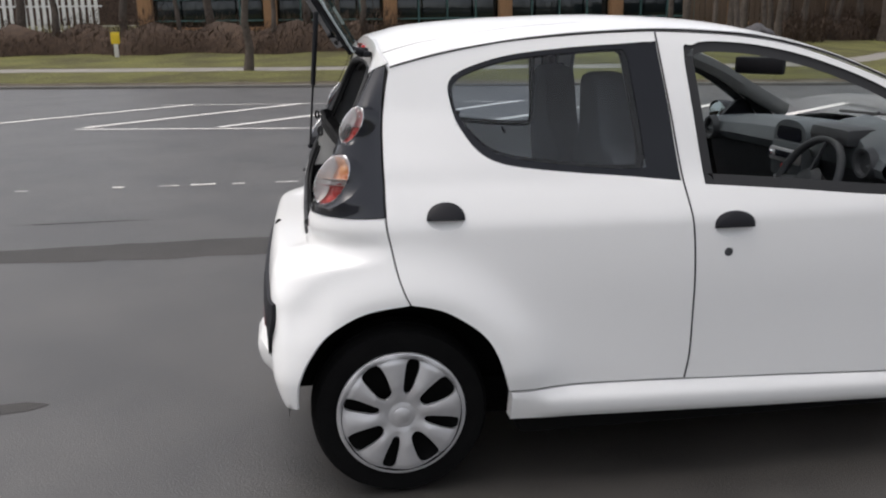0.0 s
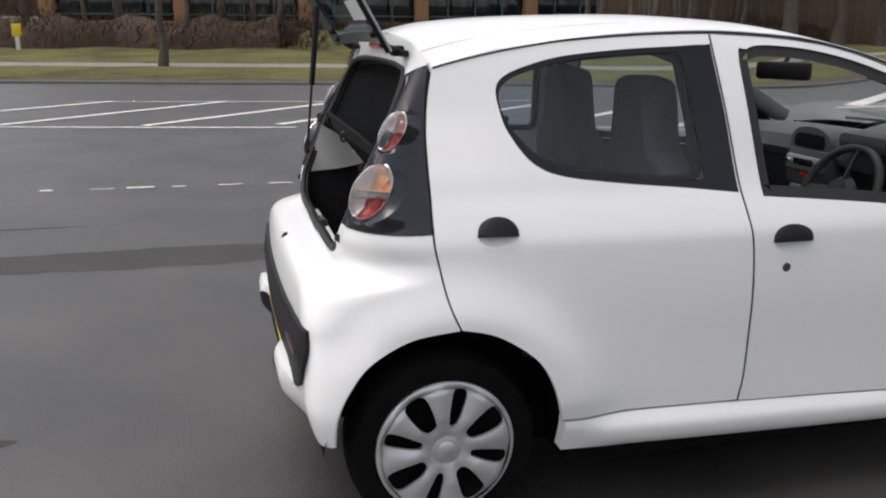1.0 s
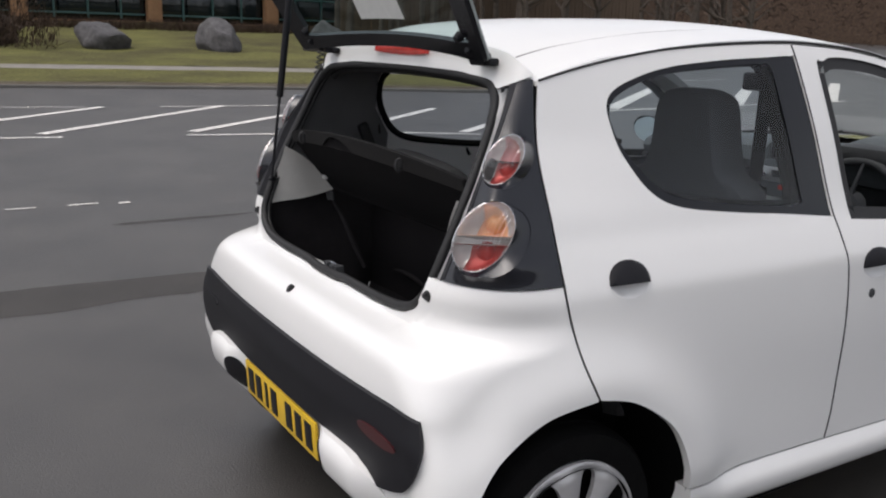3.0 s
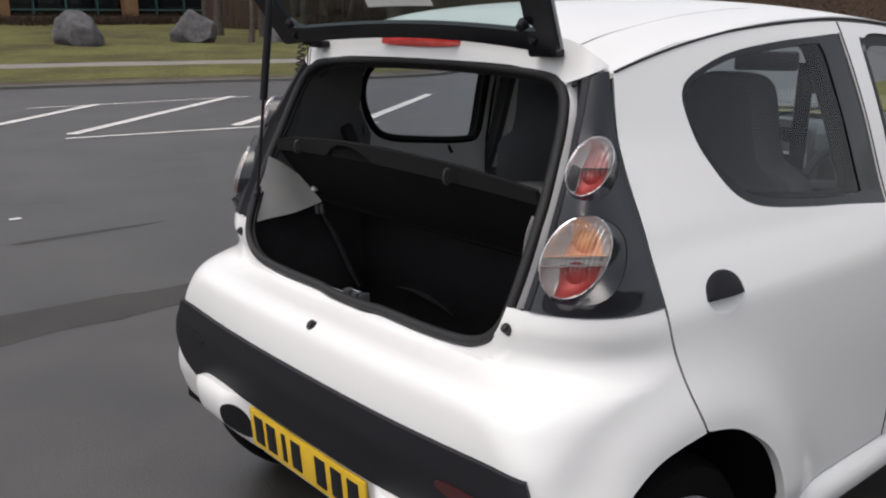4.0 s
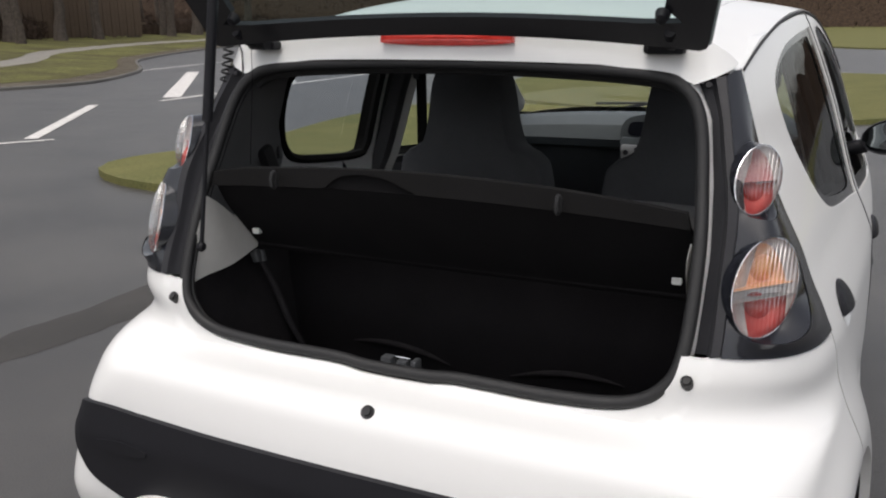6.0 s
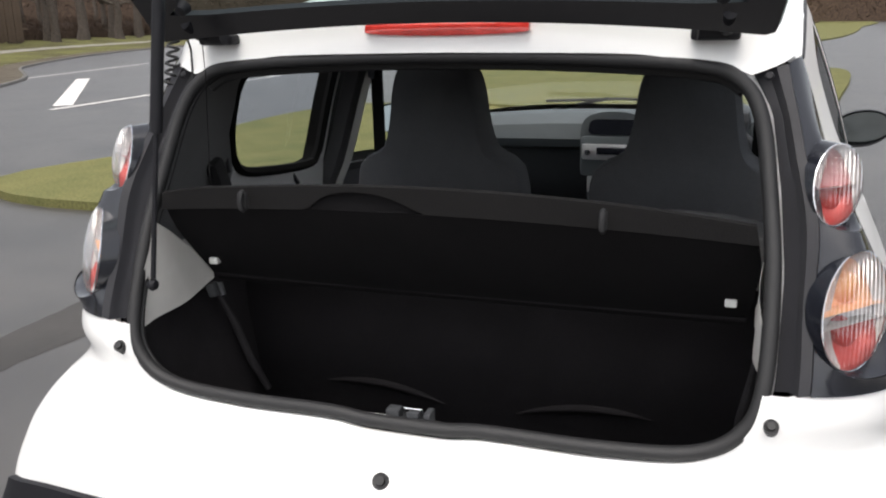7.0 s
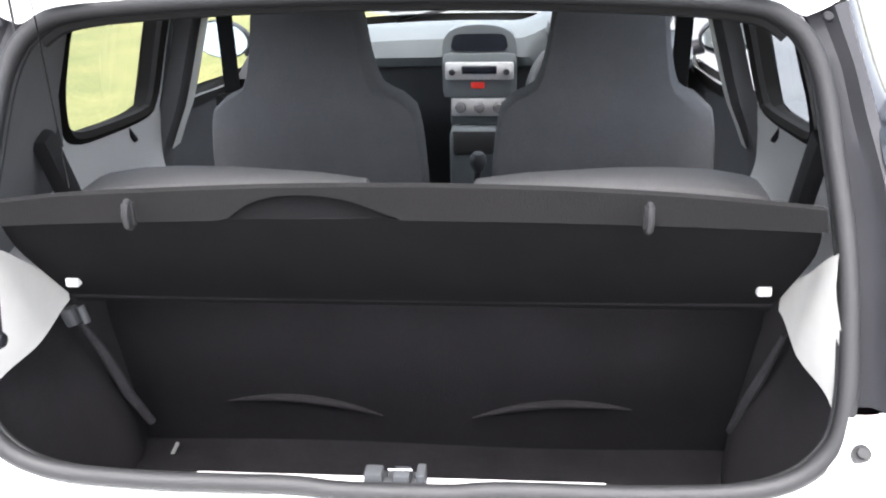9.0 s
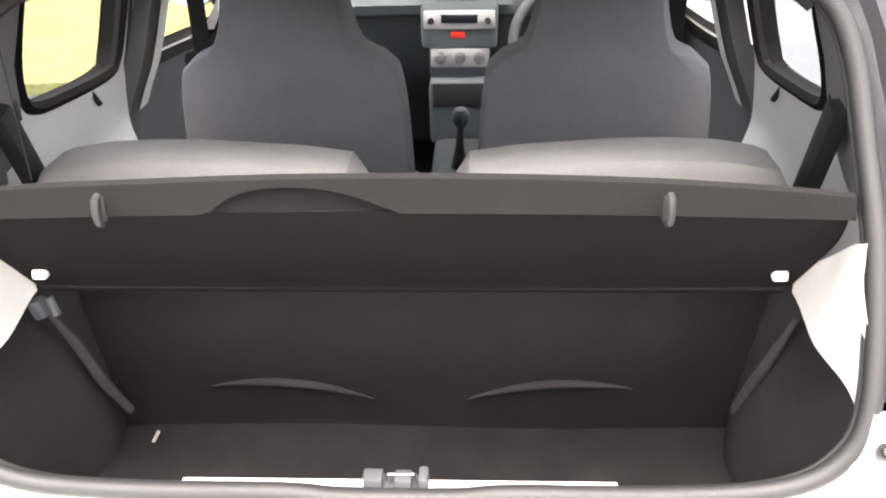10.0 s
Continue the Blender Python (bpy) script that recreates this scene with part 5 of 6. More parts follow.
# pillars and belts inside
for sgn in (-1, 1):
    cp = Shape().grid([[(x, sgn * (abs(float(skin(*side(x, z))[1])) - d), z) for z in np.linspace(0.5, 1.37, 14)] for x, d in ((1.232, 0.05), (1.242, 0.085), (1.28, 0.10), (1.33, 0.085), (1.345, 0.05))])
    pl = part("centre_pillar_lining", cp, GREY_TRIM, car, "grey centre pillar lining")
    part("pillar_strip", Shape().grid([[(x, sgn * (abs(float(skin(*side(x, z))[1])) - 0.104), z) for z in np.linspace(0.88, 1.34, 10)] for x in (1.252, 1.31)]), PALE_TRIM, pl, "pale strip on the pillar")
    part("seat_belt", Shape().grid([[(1.245 + 0.2 * dy, sgn * (0.505 - 0.01 * u + dy), 1.30 - 0.90 * u) for u in np.linspace(0, 1, 12)] for dy in (-0.02, 0.02)]), UNDER, pl, "black seat belt")
    part("belt_anchor", Shape().box((1.255, sgn * 0.515, 1.245), (0.05, 0.025, 0.05), 0.01), TRIM, pl, "black belt anchor")
    part("belt_buckle", Shape().box((1.24, sgn * 0.515, 0.965), (0.04, 0.05, 0.10), 0.014), UNDER, pl, "black belt guide")
    mir = Shape()
    mir.grid([[(2.165 + dx, sgn * (0.825 + r * 0.095 * math.cos(k)), 1.0 + r * 0.062 * math.sin(k) + 0.01 * math.cos(k)) for k in np.linspace(0, 2 * math.pi, 24, endpoint=False)] for dx, r in ((0.0, 0.93), (-0.006, 0.98), (0.01, 1.0), (0.06, 0.92), (0.10, 0.65), (0.115, 0.2))], ring=True)
    mir.tube([(2.20, sgn * 0.68, 0.945), (2.19, sgn * 0.75, 0.965)], 0.025, 10)
    wm = part("wing_mirror", mir, TRIM, car, "black door mirror")
    part("mirror_glass", Shape().grid([[(2.164 - 0.004 * r * math.cos(k) + (0.012 if sgn > 0 else -0.016) * r * math.sin(k), sgn * (0.825 + r * 0.088 * math.cos(k)), 1.0 + r * 0.056 * math.sin(k) + 0.01 * math.cos(k)) for k in np.linspace(0, 2 * math.pi, 24, endpoint=False)] for r in (0.01, 0.5, 1.0)], ring=True), MIRROR, wm, "mirror glass")

for sgn in (-1, 1):
    rows = []
    for x in np.linspace(1.82, 2.40, 16):
        w = float(roof_half(x))
        rows.append([(x, sgn * (w - d), float(roof_at(x, w - d)[2]) - e) for d, e in ((0.004, 0.02), (0.02, 0.06), (0.06, 0.07), (0.092, 0.05), (0.10, 0.02))])
    part("screen_pillar_lining", Shape().grid(rows), PILLAR_PALE, car, "grey lining of the windscreen pillar")
part("mirror_sail", sheet(flank([(2.04, 0.893, 1), (2.265, 0.886, 1), (2.285, 0.99, 1), (2.19, 1.085), (2.10, 1.0)]), lambda s, z, off=0.0: skin(s, z, off - 0.018), 0.03, rim=0.03).flipped(), TRIM, front_doors[1], "black corner panel behind the door mirror")
part("lifting_cord", Shape().tube([(0.362, 0.455, 1.375), (0.335, 0.435, 1.29), (0.240, 0.380, 1.115)], 0.0009, 6), UNDER, shelf, "thin dark lifting cord")


# ---- ground ----
kerb_y = curve([(-70, 36.5), (-30, 26.5), (-10, 21.5), (0, 19.1), (8, 17.2), (13, 15.6), (17, 17.5), (24, 24.0), (40, 32.0), (75, 40.0)])


def rise(x, y):
    """The height of the ground: a flat car park, a grass bank that climbs beyond its kerb."""
    k = np.asarray(y, float) - kerb_y(x)
    return np.where(k > 0, 0.045 * np.clip(k, 0, 40), 0) / (1 + np.exp(np.clip(-(k - 1.0) * 2.0, -40, 40)))


def spread(lo, hi, mid, near, far):
    """Values from lo to hi, dense round mid."""
    out, v = [mid], mid
    while v < hi:
        v += min(far, near + abs(v - mid) * 0.06)
        out.append(v)
    v = mid
    while v > lo:
        v -= min(far, near + abs(v - mid) * 0.06)
        out.insert(0, v)
    return np.array(out)


gx, gy = spread(-400, 500, 1.0, 0.35, 25), spread(-400, 500, 4.0, 0.35, 25)
gX, gY = np.meshgrid(gx, gy)
gZ = rise(gX, gY)
ASPHALT = mat("asphalt", (0.060, 0.0555, 0.050), 0.44, vary=1.0, size=1.0, other=(0.023, 0.0215, 0.020), bump=0.34, bump_size=140, fine=0.3, spec=1.0)
ASPHALT_DARK = mat("tar_band", (0.034, 0.032, 0.030), 0.7, vary=0.9, size=1.6, other=(0.056, 0.052, 0.048), bump=0.4, bump_size=160, fine=0.3, spec=0.4)
LINE = mat("worn_white_line", (0.70, 0.68, 0.65), 0.7, vary=0.7, size=9, other=(0.42, 0.40, 0.385), bump=0.3, bump_size=200, fine=0.25)
GRASS = mat("grass", (0.150, 0.142, 0.058), 0.95, vary=0.9, size=1.6, other=(0.100, 0.108, 0.042), bump=0.35, bump_size=45, fine=0.3, spec=0.1, island=0.14)
VERGE = mat("rough_verge_grass", (0.130, 0.128, 0.046), 0.95, vary=0.95, size=0.45, other=(0.056, 0.050, 0.029), bump=0.5, bump_size=12, fine=0.35, spec=0.1)
SOIL = mat("trodden_soil", (0.075, 0.062, 0.047), 0.95, vary=0.9, size=1.2, other=(0.13, 0.115, 0.09), bump=0.6, bump_size=40, fine=0.3, spec=0.1)
PATHM = mat("pale_path", (0.23, 0.215, 0.19), 0.85, vary=0.5, size=2, bump=0.3, bump_size=100, fine=0.2)
KERB = mat("kerb_concrete", (0.12, 0.115, 0.105), 0.85, vary=0.6, size=3, bump=0.4, bump_size=80, fine=0.2)
tagged(part("ground", Shape().grid(np.stack([gX, gY, gZ], -1).tolist()), ASPHALT, None, "worn grey asphalt car park"), category="ground", kind="structure")


def ribbon(a, b, w, up=0.005, parts_n=None):
    """A flat strip on the ground from a to b."""
    a, b = np.array(a, float), np.array(b, float)
    d = (b - a) / np.linalg.norm(b - a)
    n = np.array([-d[1], d[0]]) * w / 2
    k = max(2, int(np.linalg.norm(b - a) / 0.5) + 1)
    rows = []
    for u in np.linspace(0, 1, k):
        p = a + (b - a) * u
        rows.append([(*(p + n * q), float(rise(*(p + n * q))) + up) for q in (1, 0.33, -0.33, -1)])
    return Shape().grid(rows[::-1])


def marking(a, b, w, label="worn white painted bay line", up=0.006):
    return tagged(part("bay_line", ribbon(a, b, w, up), LINE, None, label), category="road marking", group="car park markings", kind="structure")


near = curve([(-3.3, 10.50), (0.25, 9.75), (2.4, 9.38), (5.3, 8.75), (6.4, 8.18)])
far = curve([(-4.0, 14.75), (0.1, 14.12), (2.3, 13.75), (4.4, 13.45), (6.9, 13.25), (7.9, 12.0), (10.6, 11.35)])


def line_along(f, a, b, w, label):
    xs = np.linspace(a, b, max(3, int((b - a) / 0.6)))
    s = Shape()
    for p, q in zip(xs[:-1], xs[1:]):
        t = ribbon((p, float(f(p))), (q, float(f(q))), w, 0.006)
        s.add(t.v, t.f)
    return tagged(part("bay_line", s, LINE, None, label), category="road marking", group="car park markings", kind="structure")


line_along(near, -3.25, 0.98, 0.10, "worn white painted bay line")
line_along(near, 2.45, 6.35, 0.10, "worn white painted bay line")
line_along(far, -2.6, 2.0, 0.07, "faint worn white bay line")
line_along(far, 3.2, 7.0, 0.08, "faint worn white bay line")
for a, b in (((-4.95, 11.5), (-1.97, 14.5)), ((-3.15, 10.66), (0.10, 14.13)), ((-1.13, 10.21), (2.28, 13.74)), ((0.76, 10.0), (4.35, 13.55)), ((2.63, 9.72), (6.80, 13.42)), ((4.65, 9.2), (7.95, 12.1)), ((6.25, 8.5), (9.85, 11.3))):
    marking(a, b, 0.17, up=0.009)
# a second row of bays further off
marking((10.96, 10.82), (20.0, 11.45), 0.14)
marking((17.2, 18.3), (26.5, 20.7), 0.12, "faint worn white bay line")
for a, b in (((11.6, 11.15), (18.4, 16.6)), ((15.7, 11.38), (24.0, 17.6)), ((19.6, 11.6), (29.0, 17.8))):
    marking(a, b, 0.34, up=0.009)
rnd = random.Random(5)
x = -6.0
while x < 1.1:
    w = rnd.uniform(0.05, 0.24)
    if rnd.random() < 0.66:
        ya = 5.12 - 0.03 * x + rnd.uniform(-0.03, 0.03)
        tagged(part("dash_mark", ribbon((x, ya), (x + w, ya + rnd.uniform(-0.01, 0.01)), rnd.uniform(0.03, 0.065), 0.006), LINE, None, "worn remnant of a white dashed line"), category="road marking", group="dashed line", kind="structure")
    x += w + rnd.uniform(0.05, 0.35)
rows = []
for x in np.linspace(-9, 6.5, 180):
    y = 2.62 - 0.038 * x
    wob = lambda k: 0.05 * math.sin(1.7 * x + k) + 0.035 * noise.noise((x * 3.1, k, 0)) + 0.03 * noise.noise((x * 11, k, 3))
    a, b = y - 0.20 + wob(0.0), y + 0.20 + wob(2.0)
    rows.append([(x, a, 0.0012), (x, a * 0.67 + b * 0.33, 0.003), (x, a * 0.33 + b * 0.67, 0.003), (x, b, 0.0012)][::-1])
tagged(part("tar_band", Shape().grid(rows), ASPHALT_DARK, None, "dark uneven tar repair band across the asphalt"), category="road repair", kind="structure")
for cx, cy2, rx, ry, ph in ((-2.75, 1.95, 0.75, 0.34, 0.3), (-1.05, 0.15, 0.12, 0.06, 1.0), (-3.6, 3.3, 0.7, 0.3, 2.0), (0.9, 4.3, 0.5, 0.05, 1.5), (-1.6, 3.65, 0.45, 0.025, 0.7)):
    ring = np.array([(cx + rx * math.cos(k) * (1 + 0.18 * math.sin(3 * k + ph) + 0.08 * math.sin(7 * k)), cy2 + ry * math.sin(k) * (1 + 0.2 * math.sin(2 * k + ph))) for k in np.linspace(0, 2 * math.pi, 60, endpoint=False)])
    tagged(part("tar_stain", sheet(ring, lambda a, b, off=0.0: np.stack([a, b, 0 * a + 0.0012 + off], -1), 0.12), ASPHALT_DARK, None, "dark stain on the asphalt"), category="road stain", kind="structure")

# verge beyond the car park: kerb, grass, path, grass


def strip_of(off0, off1, lift0, lift1, x0=-70, x1=75, n=60, rough=0.0):
    rows = []
    for x in np.linspace(x0, x1, n * 2):
        row = []
        for u in np.linspace(0, 1, 8):
            y = float(kerb_y(x)) + off0 + (off1 - off0) * u
            row.append((x, y, float(rise(x, y)) + lift0 + (lift1 - lift0) * u + rough * math.sin(3 * x + 7 * u)))
        rows.append(row)
    return Shape().grid([r[::-1] for r in rows])


kerb = Shape()
rows = []
for x in np.linspace(-70, 75, 200):
    y = float(kerb_y(x))
    z = float(rise(x, y - 0.1))
    rows.append([(x, y - 0.08, z - 0.02), (x, y - 0.075, z + 0.055), (x, y - 0.06, z + 0.07), (x, y + 0.06, z + 0.07), (x, y + 0.08, z + 0.0)])
tagged(part("kerb", kerb.grid(rows), KERB, None, "grey concrete kerb along the verge"), category="kerb", kind="structure")
tagged(part("grass_verge", strip_of(0.93, 4.1, 0.072, 0.05, rough=0.01), VERGE, None, "yellowish winter grass verge"), category="grass", kind="structure")
tagged(part("soil_edge", strip_of(0.07, 0.95, 0.062, 0.066, rough=0.006), SOIL, None, "trodden brown soil along the kerb"), category="soil", kind="structure")
tagged(part("footpath", strip_of(4.1, 5.3, 0.045, 0.045), PATHM, None, "pale footpath across the grass"), category="path", kind="structure")
tagged(part("grass_bank", strip_of(5.3, 60, 0.05, 0.05, rough=0.02), VERGE, None, "rough winter grass bank"), category="grass", kind="structure")


def island(name, outline, label):
    """A raised patch of grass with a kerb round it."""
    o = smooth(outline, 0.4)
    at = lambda a, b, off=0.0: np.stack([a, b, rise(a, b) + 0.07 + off], -1)
    tagged(part(name, sheet(o, at, 0.35, rim=0.12), GRASS, None, label), category="grass", kind="structure")
    return o


island("grass_island", [(4.7, 5.7), (4.3, 4.7), (4.4, 3.0), (4.7, 1.4), (5.3, 0.3), (6.6, -0.2), (8.6, 0.4), (10.4, 1.4), (11.6, 2.6), (12.3, 4.2), (12.2, 5.5), (10.9, 5.95), (9.2, 5.95), (7.2, 5.6), (6.3, 5.7), (5.4, 5.95)], "mossy yellow-green grass island in front of the car")
island("grass_border", [(14.0, 5.6), (12.4, 3.4), (11.6, 1.2), (11.6, -0.4), (12.8, -1.5), (15.0, -1.95), (21.3, -2.6), (22.6, -1.6), (22.9, 3.0), (22.0, 6.6), (18.0, 6.6)], "yellow-green grass beyond the car park")
island("grass_border", [(46.0, -3.5), (47.5, 3.0), (56.0, 8.5), (85.0, 15.0), (140.0, 22.0), (140.0, -14.0), (85.0, -9.5)], "far yellow-green grass behind the lane")
island("grass_border", [(13.6, -6.6), (16.1, -7.1), (18.0, -7.5), (25.6, -8.7), (44.0, -12.9), (85, -22.0), (85, -60), (40, -52), (15, -34), (12.6, -12)], "yellow-green grass across the lane")

# ---- beyond: hedge, trees, rocks, fence, building ----
BRUSH = mat("bare_brush", (0.078, 0.054, 0.040), 0.95, vary=0.8, size=3, other=(0.034, 0.026, 0.021), spec=0.1, island=0.5)
BARK = mat("grey_bark", (0.105, 0.088, 0.075), 0.9, vary=0.8, size=5, other=(0.05, 0.042, 0.036), bump=0.8, bump_size=25, fine=0.3, spec=0.1)
ROCK = mat("grey_boulder", (0.115, 0.112, 0.115), 0.85, vary=0.8, size=2.2, other=(0.05, 0.048, 0.05), bump=1.0, bump_size=9, fine=0.3, spec=0.2)
BROWN = mat("brown_brick_pier", (0.33, 0.185, 0.095), 0.85, vary=0.6, size=3, other=(0.24, 0.13, 0.07), bump=0.4, bump_size=30, fine=0.2)
TEAL = mat("teal_window_bars", (0.05, 0.12, 0.115), 0.5, vary=0.3, size=4)
DARK_GLASS = mat("dark_office_glass", (0.008, 0.014, 0.016), 0.12, vary=0.4, size=0.7, coat=0.3)
TIMBER = mat("weathered_timber", (0.10, 0.068, 0.045), 0.85, vary=0.8, size=0.8, other=(0.075, 0.052, 0.036), bump=0.5, bump_size=40, fine=0.3)
FENCE = mat("white_painted_metal", (0.72, 0.72, 0.70), 0.5, vary=0.3, size=5)
YELLOW = mat("yellow_marker", (0.70, 0.50, 0.02), 0.5, vary=0.3, size=9)

r = np.random.RandomState(11)
brush_v, brush_f = [], []
for i in range(60000):
    x = r.uniform(-30, 72)
    gap = 4.0 < x < 22.0
    dep = r.rand()
    y = kerb_y(x) + (24.0 if gap else 10.8 + 0.6 * math.sin(x * 1.3)) + 3.0 * dep
    top = (0.35 if gap else (1.75 if x < 14 else 1.9) + 0.25 * math.sin(0.7 * x) + 0.2 * math.sin(2.1 * x + 1)) * (0.55 + 0.45 * dep)
    z = float(rise(x, y)) + top * r.rand() * 0.8
    l, a, e = r.uniform(0.15, 0.5), r.uniform(0, 6.28), r.uniform(0.2, 1.5)
    d = np.array([math.cos(a) * math.cos(e), math.sin(a) * math.cos(e), math.sin(e)]) * l
    w = np.cross(d, (0.3, 0.2, 0.9))
    w = w / (np.linalg.norm(w) + 1e-6) * r.uniform(0.006, 0.024)
    n = len(brush_v)
    p = np.array([x, y, z])
    brush_v += [tuple(p - w), tuple(p + w), tuple(p + d)]
    brush_f.append((n, n + 1, n + 2))
tagged(part("hedge", Shape().add(brush_v, brush_f), BRUSH, None, "brown leafless winter hedge on the bank"), category="hedge", kind="stuff")
# dark soil mound under the hedge
rows = []
for x in np.linspace(-34, 76, 140):
    gap = 1 / (1 + math.exp(min(30, -(x - 3.6) * 3))) * 1 / (1 + math.exp(min(30, (x - 22.5) * 3)))
    y0 = float(kerb_y(x)) + 11.2 + 13 * gap + 0.6 * math.sin(1.3 * x)
    rows.append([(x, y0 + dy, float(rise(x, y0 + dy)) + (h * (1.35 - 1.3 * gap)) * (0.85 + 0.2 * math.sin(2.3 * x + dy)) ) for dy, h in ((0, 0.0), (0.25, 0.45), (0.9, 0.75), (1.8, 0.85), (2.8, 0.7), (3.6, 0.0))][::-1])
tagged(part("hedge_core", Shape().grid(rows), BRUSH, None, "dense dark heart of the winter hedge"), category="hedge", kind="stuff")


def tree(x, y, r0, h, seed, lean=0.0):
    """A leafless tree: tapered trunk and forking limbs."""
    rg = np.random.RandomState(seed)
    z = float(rise(x, y))
    t = thing("bare_tree", "leafless winter tree with a grey-brown trunk", "tree", (x, y, z), group="trees on the bank")
    pts = [np.array([0, 0, -0.1])]
    for k in range(9):
        pts.append(np.array([lean * (k + 1) / 9 * h + rg.normal(0, 0.05), rg.normal(0, 0.05), h * (k + 1) / 9]))
    rad = [r0 * 1.35] + [r0 * (1 - 0.8 * k / 9) for k in range(1, 10)]
    part("trunk", Shape().tube(pts, rad, 9), BARK, t)
    for k in range(12):
        i = rg.randint(3, 9)
        a, e, l = rg.uniform(0, 6.28), rg.uniform(0.3, 1.0), h * rg.uniform(0.2, 0.4)
        d = np.array([math.cos(a) * math.cos(e), math.sin(a) * math.cos(e), math.sin(e)])
        limb = [pts[i], pts[i] + d * l * 0.5, pts[i] + d * l + np.array([0, 0, l * 0.15])]
        bough = Shape().tube(limb, [rad[i] * 0.5, rad[i] * 0.3, 0.01], 5)
        for _ in range(4):
            q = limb[1] + (limb[2] - limb[1]) * rg.rand()
            bough.tube([q, q + d * l * 0.3 + rg.normal(0, l * 0.18, 3)], [rad[i] * 0.18, 0.006], 4)
        part("limb", bough, BARK, t)
    return t


tree(-1.45, float(kerb_y(-1.45)) + 4.3, 0.13, 6.5, 1, 0.0)
spots = [(-13.8, 13, 0.20), (-11.2, 14, 0.22), (-9.3, 12.5, 0.16), (-7.2, 15, 0.2), (-4.6, 12.8, 0.10), (-3.4, 14.5, 0.20), (-0.9, 12, 0.11), (0.4, 14, 0.17), (1.6, 15.5, 0.12), (2.5, 13, 0.14), (14.6, 14, 0.13), (16.2, 15.5, 0.18), (18.1, 13.8, 0.15), (20.4, 15, 0.2), (22.6, 14.2, 0.14), (25.5, 15.5, 0.2), (28, 14, 0.16), (30.5, 15, 0.18), (15.2, 11.6, 0.1), (17.2, 12.4, 0.13), (19.2, 11.9, 0.11), (21.5, 12.6, 0.16), (23.4, 11.8, 0.1), (24.4, 13, 0.18), (26.7, 12.2, 0.14), (29.2, 12.6, 0.2), (31.8, 12.0, 0.13), (33.5, 14, 0.2), (35.5, 12.4, 0.15), (38, 13.5, 0.22), (41, 12.5, 0.16), (44, 14, 0.2), (48, 13, 0.18), (53, 13.5, 0.22), (58, 13, 0.2)]
for k, (x, off, rr) in enumerate(spots):
    tree(x, float(kerb_y(x)) + off, rr, 6.0 + (k * 37 % 10) * 0.35, 20 + k, 0.03 * ((k * 13) % 5 - 2))

for k in range(20):
    x = 27.5 + 1.75 * k + 0.6 * math.sin(5.1 * k)
    tree(x, float(kerb_y(x)) + 8.6 + (k * 7 % 5) * 0.7, 0.20 + 0.035 * (k * 11 % 6), 7.5, 70 + k, 0.02 * ((k * 13) % 5 - 2))


def boulder(x, y, sx, sy, sz, seed):
    """A rough boulder, broken into facets."""
    rg = np.random.RandomState(seed)
    bm = bmesh.new()
    bmesh.ops.create_icosphere(bm, subdivisions=4, radius=1.0)
    planes = [(Vector(rg.normal(size=3)).normalized(), rg.uniform(0.55, 0.9)) for _ in range(14)]
    for v in bm.verts:
        for n, d in planes:
            e = v.co.dot(n) - d
            if e > 0:
                v.co -= n * e * 0.9
        v.co *= 1 + 0.08 * noise.noise(v.co * 2.5 + Vector((seed, 0, 0))) + 0.03 * noise.noise(v.co * 8)
    bm.verts.index_update()
    s = Shape().add([(v.co.x * sx, v.co.y * sy, (v.co.z + 0.55) * sz) for v in bm.verts], [[v.index for v in f.verts] for f in bm.faces])
    bm.free()
    ob = part("boulder", s, ROCK, None, "large rough grey boulder on the grass")
    ob.location = (x, y, float(rise(x, y)) - 0.05)
    ob.rotation_euler = (0, 0, rg.uniform(0, 6))
    return tagged(ob, category="boulder", group="boulders on the bank")


boulder(5.6, 29.8, 1.15, 0.9, 0.72, 1)
boulder(9.3, 28.7, 1.05, 0.85, 0.85, 2)
boulder(13.2, 28.3, 1.0, 0.85, 0.85, 3)
boulder(17.4, 28.9, 1.1, 0.9, 0.65, 4)
post = thing("marker_post", "short yellow marker post on a pale stem", "post", (-6.45, 30.3, float(rise(-6.45, 30.3)) + 0.12))
part("stem", Shape().box((0, 0, 0.2), (0.14, 0.08, 0.5), 0.01), PALE_TRIM, post, "pale stem")
part("sign_head", Shape().box((0, 0, 0.62), (0.30, 0.10, 0.42), 0.02), YELLOW, post, "yellow head")

# white railings at the far side
rail = thing("railings", "white painted metal railings behind the trees", "railing", (-16.0, 41.0, float(rise(-16, 41.0))))
part("rail", Shape().box((0, 0, 1.75), (14, 0.05, 0.08), 0.01).box((0, 0, 0.4), (14, 0.05, 0.08), 0.01), FENCE, rail)
bar_mesh = Shape().box((0, 0, 1.1), (0.16, 0.03, 2.0), 0.005).mesh("railing_bar", FENCE)
for k in range(48):
    o = new("railing_bar", bar_mesh)
    o.parent = rail
    o.location = (-6.9 + 0.29 * k, -0.04, 0)

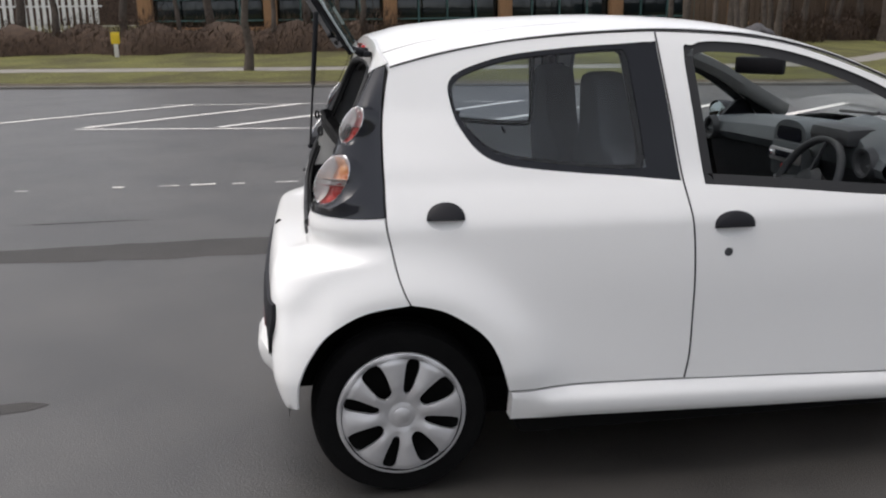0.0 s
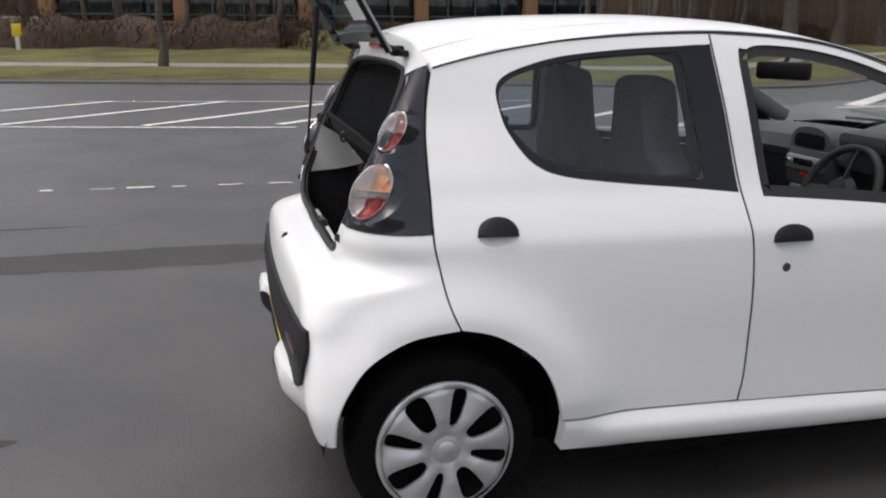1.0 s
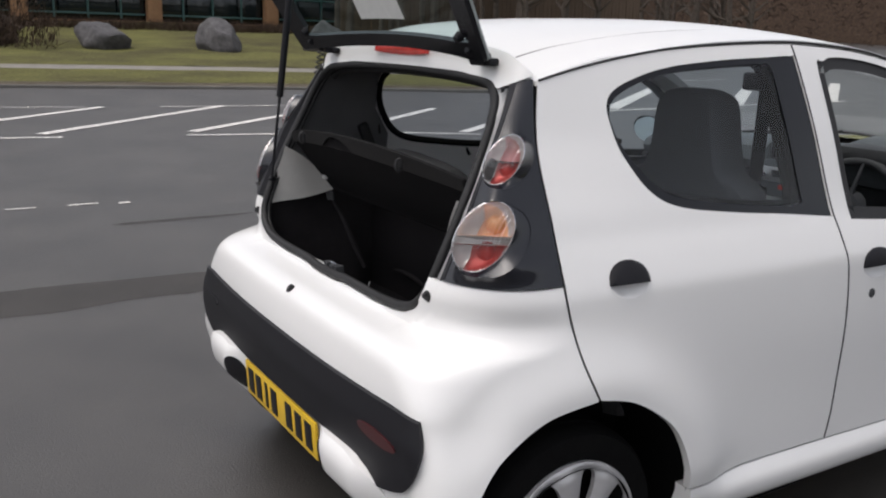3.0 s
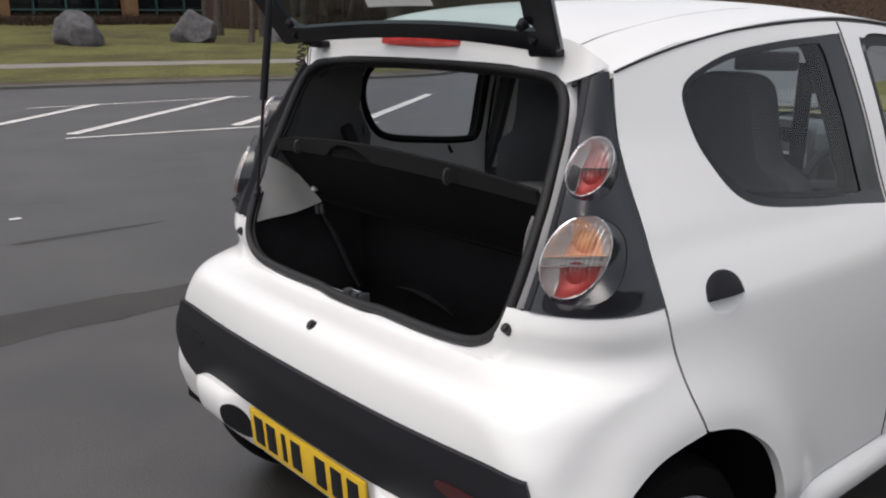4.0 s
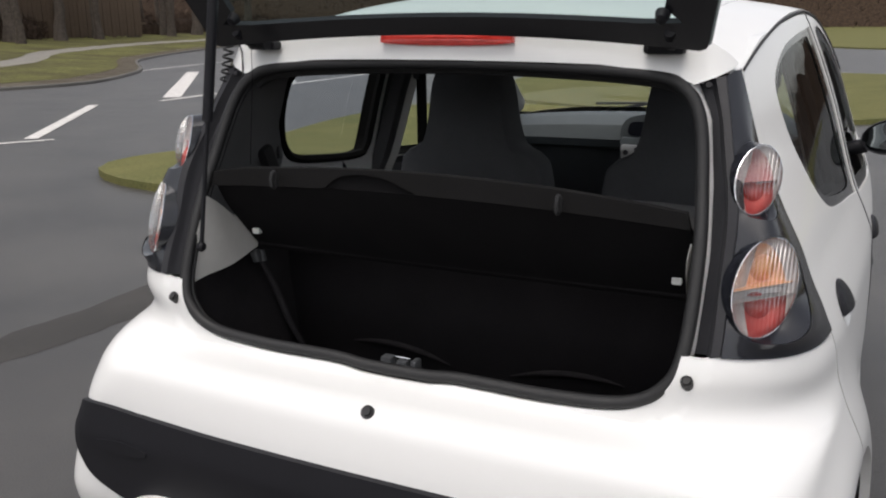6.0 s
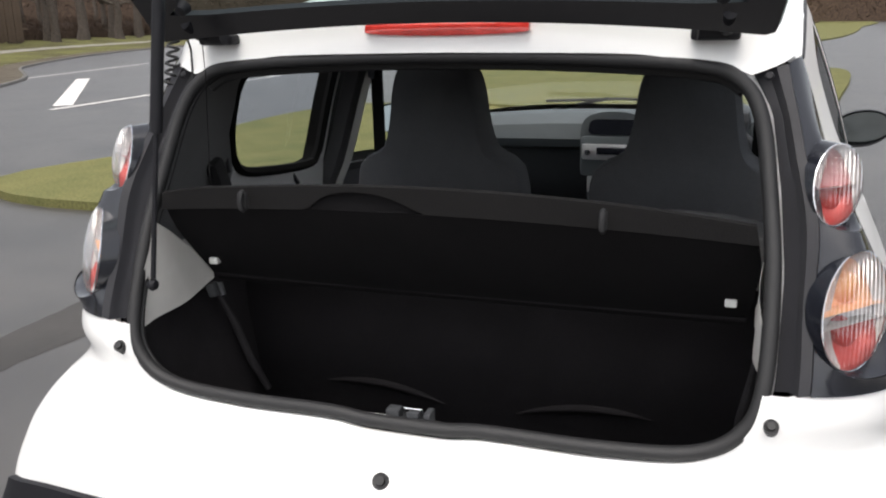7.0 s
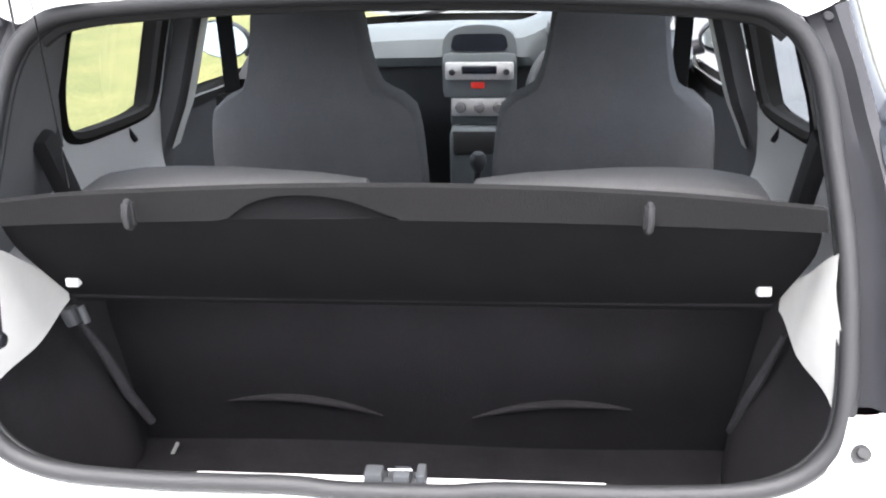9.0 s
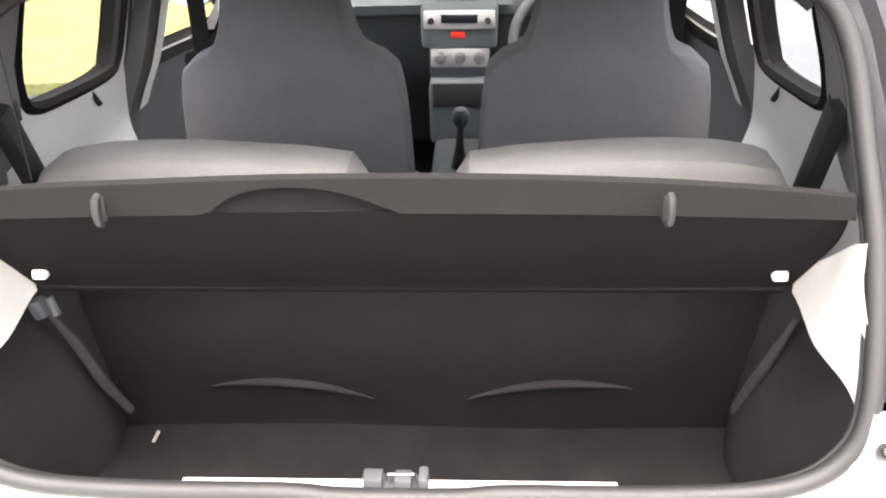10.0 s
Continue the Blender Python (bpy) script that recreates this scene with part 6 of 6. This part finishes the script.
# office building: brown piers, dark glazing with teal bars
bz = float(rise(10, 49)) - 0.3
office = thing("office_building", "long low office building with brown piers and dark glazing", "building", (0, 49, bz))
part("plinth", Shape().box((12, 0.1, 0.20), (40, 0.5, 0.4), 0.03), BROWN, office, "brown brick plinth")
part("back_wall", Shape().box((12, 4.0, 4.0), (40, 7.0, 8.0), 0.05), DARK_GLASS, office, "dark interior wall")
part("flat_roof", Shape().box((12, 3.0, 8.2), (41, 9.0, 0.5), 0.05), BROWN, office, "brown flat roof edge")
pier_mesh = Shape().box((0, -0.1, 4.0), (0.75, 0.7, 8.0), 0.03).mesh("pier", BROWN)
pane_mesh = Shape().box((0, 0.25, 0), (1.40, 0.04, 1.05), 0.01).mesh("window_pane", DARK_GLASS)
mull_mesh = Shape().box((0, 0.18, 3.9), (0.09, 0.10, 6.8), 0.01).mesh("mullion", TEAL)
tran_mesh = Shape().box((0, 0.17, 0), (6.0, 0.08, 0.09), 0.01).mesh("transom", TEAL)
for k in range(-1, 6):
    px = -1.5 + 6.85 * k
    o = new("pier", pier_mesh)
    o.parent, o.location = office, (px, 0, 0)
    if k == 5:
        break
    for j in range(4):
        if j:
            o = new("mullion", mull_mesh)
            o.parent, o.location = office, (px + 6.85 / 4 * j, 0, 0)
        for q in range(5):
            o = new("window_pane", pane_mesh)
            o.parent, o.location = office, (px + 0.375 + 0.85 + 1.5 * j - 0.05, 0, 1.3 + 1.18 * q)
    for q in range(6):
        o = new("transom", tran_mesh)
        o.parent, o.location = office, (px + 3.42, 0, 0.75 + 1.18 * q)

# timber fence on the far right of the bank
tf = thing("timber_fence", "tall weathered timber fence among bare trees", "fence", (26.0, 41.0, float(rise(26, 41))))
plank_mesh = Shape().box((0, 0, 1.6), (0.28, 0.04, 3.4), 0.006).mesh("plank", TIMBER)
for k in range(70):
    o = new("plank", plank_mesh)
    o.parent, o.location = tf, (-6.0 + 0.31 * k, 0.02 * (k % 2), -0.03 * (k * 7 % 5))
part("rail", Shape().box((5, 0.06, 0.6), (22, 0.06, 0.12), 0.01).box((5, 0.06, 2.6), (22, 0.06, 0.12), 0.01), TIMBER, tf)
# far tree line that closes the view
r = np.random.RandomState(3)
vs, fs = [], []
for i in range(60000):
    a = r.uniform(0, 2 * math.pi)
    d = r.uniform(110, 130)
    x, y = d * math.cos(a) + 10, d * math.sin(a)
    if y > 38 and -30 < x < 45 and d < 60:
        continue
    h = (12.5 + 3 * math.sin(7 * a) + 2 * math.sin(23 * a)) * r.rand() ** 0.7
    z = float(rise(x, y)) + h
    l = r.uniform(0.4, 1.2)
    v = r.normal(size=3)
    w = np.cross(v, r.normal(size=3))
    v, w = v / np.linalg.norm(v) * l, w / np.linalg.norm(w) * l * 0.10
    n = len(vs)
    p = np.array([x, y, z])
    vs += [tuple(p - w), tuple(p + w), tuple(p + v)]
    fs.append((n, n + 1, n + 2))
ring = []
for a in np.linspace(0, 2 * math.pi, 361):
    top = 11 + 2.5 * math.sin(7 * a) + 1.8 * math.sin(23 * a) + 1.2 * math.sin(61 * a) + 0.8 * math.sin(137 * a + 1)
    ring.append([(134 * math.cos(a) + 10, 134 * math.sin(a), float(rise(134 * math.cos(a) + 10, 134 * math.sin(a))) + top * u) for u in (-0.1, 0.3, 0.6, 0.85, 1.0)])
woods = Shape().grid(ring)
tagged(part("woods_heart", woods, BRUSH, None, "dense brown heart of the distant wood"), category="woods", kind="stuff")
tagged(part("far_woods", Shape().add(vs, fs), BRUSH, None, "distant leafless wood round the car park"), category="woods", kind="stuff")
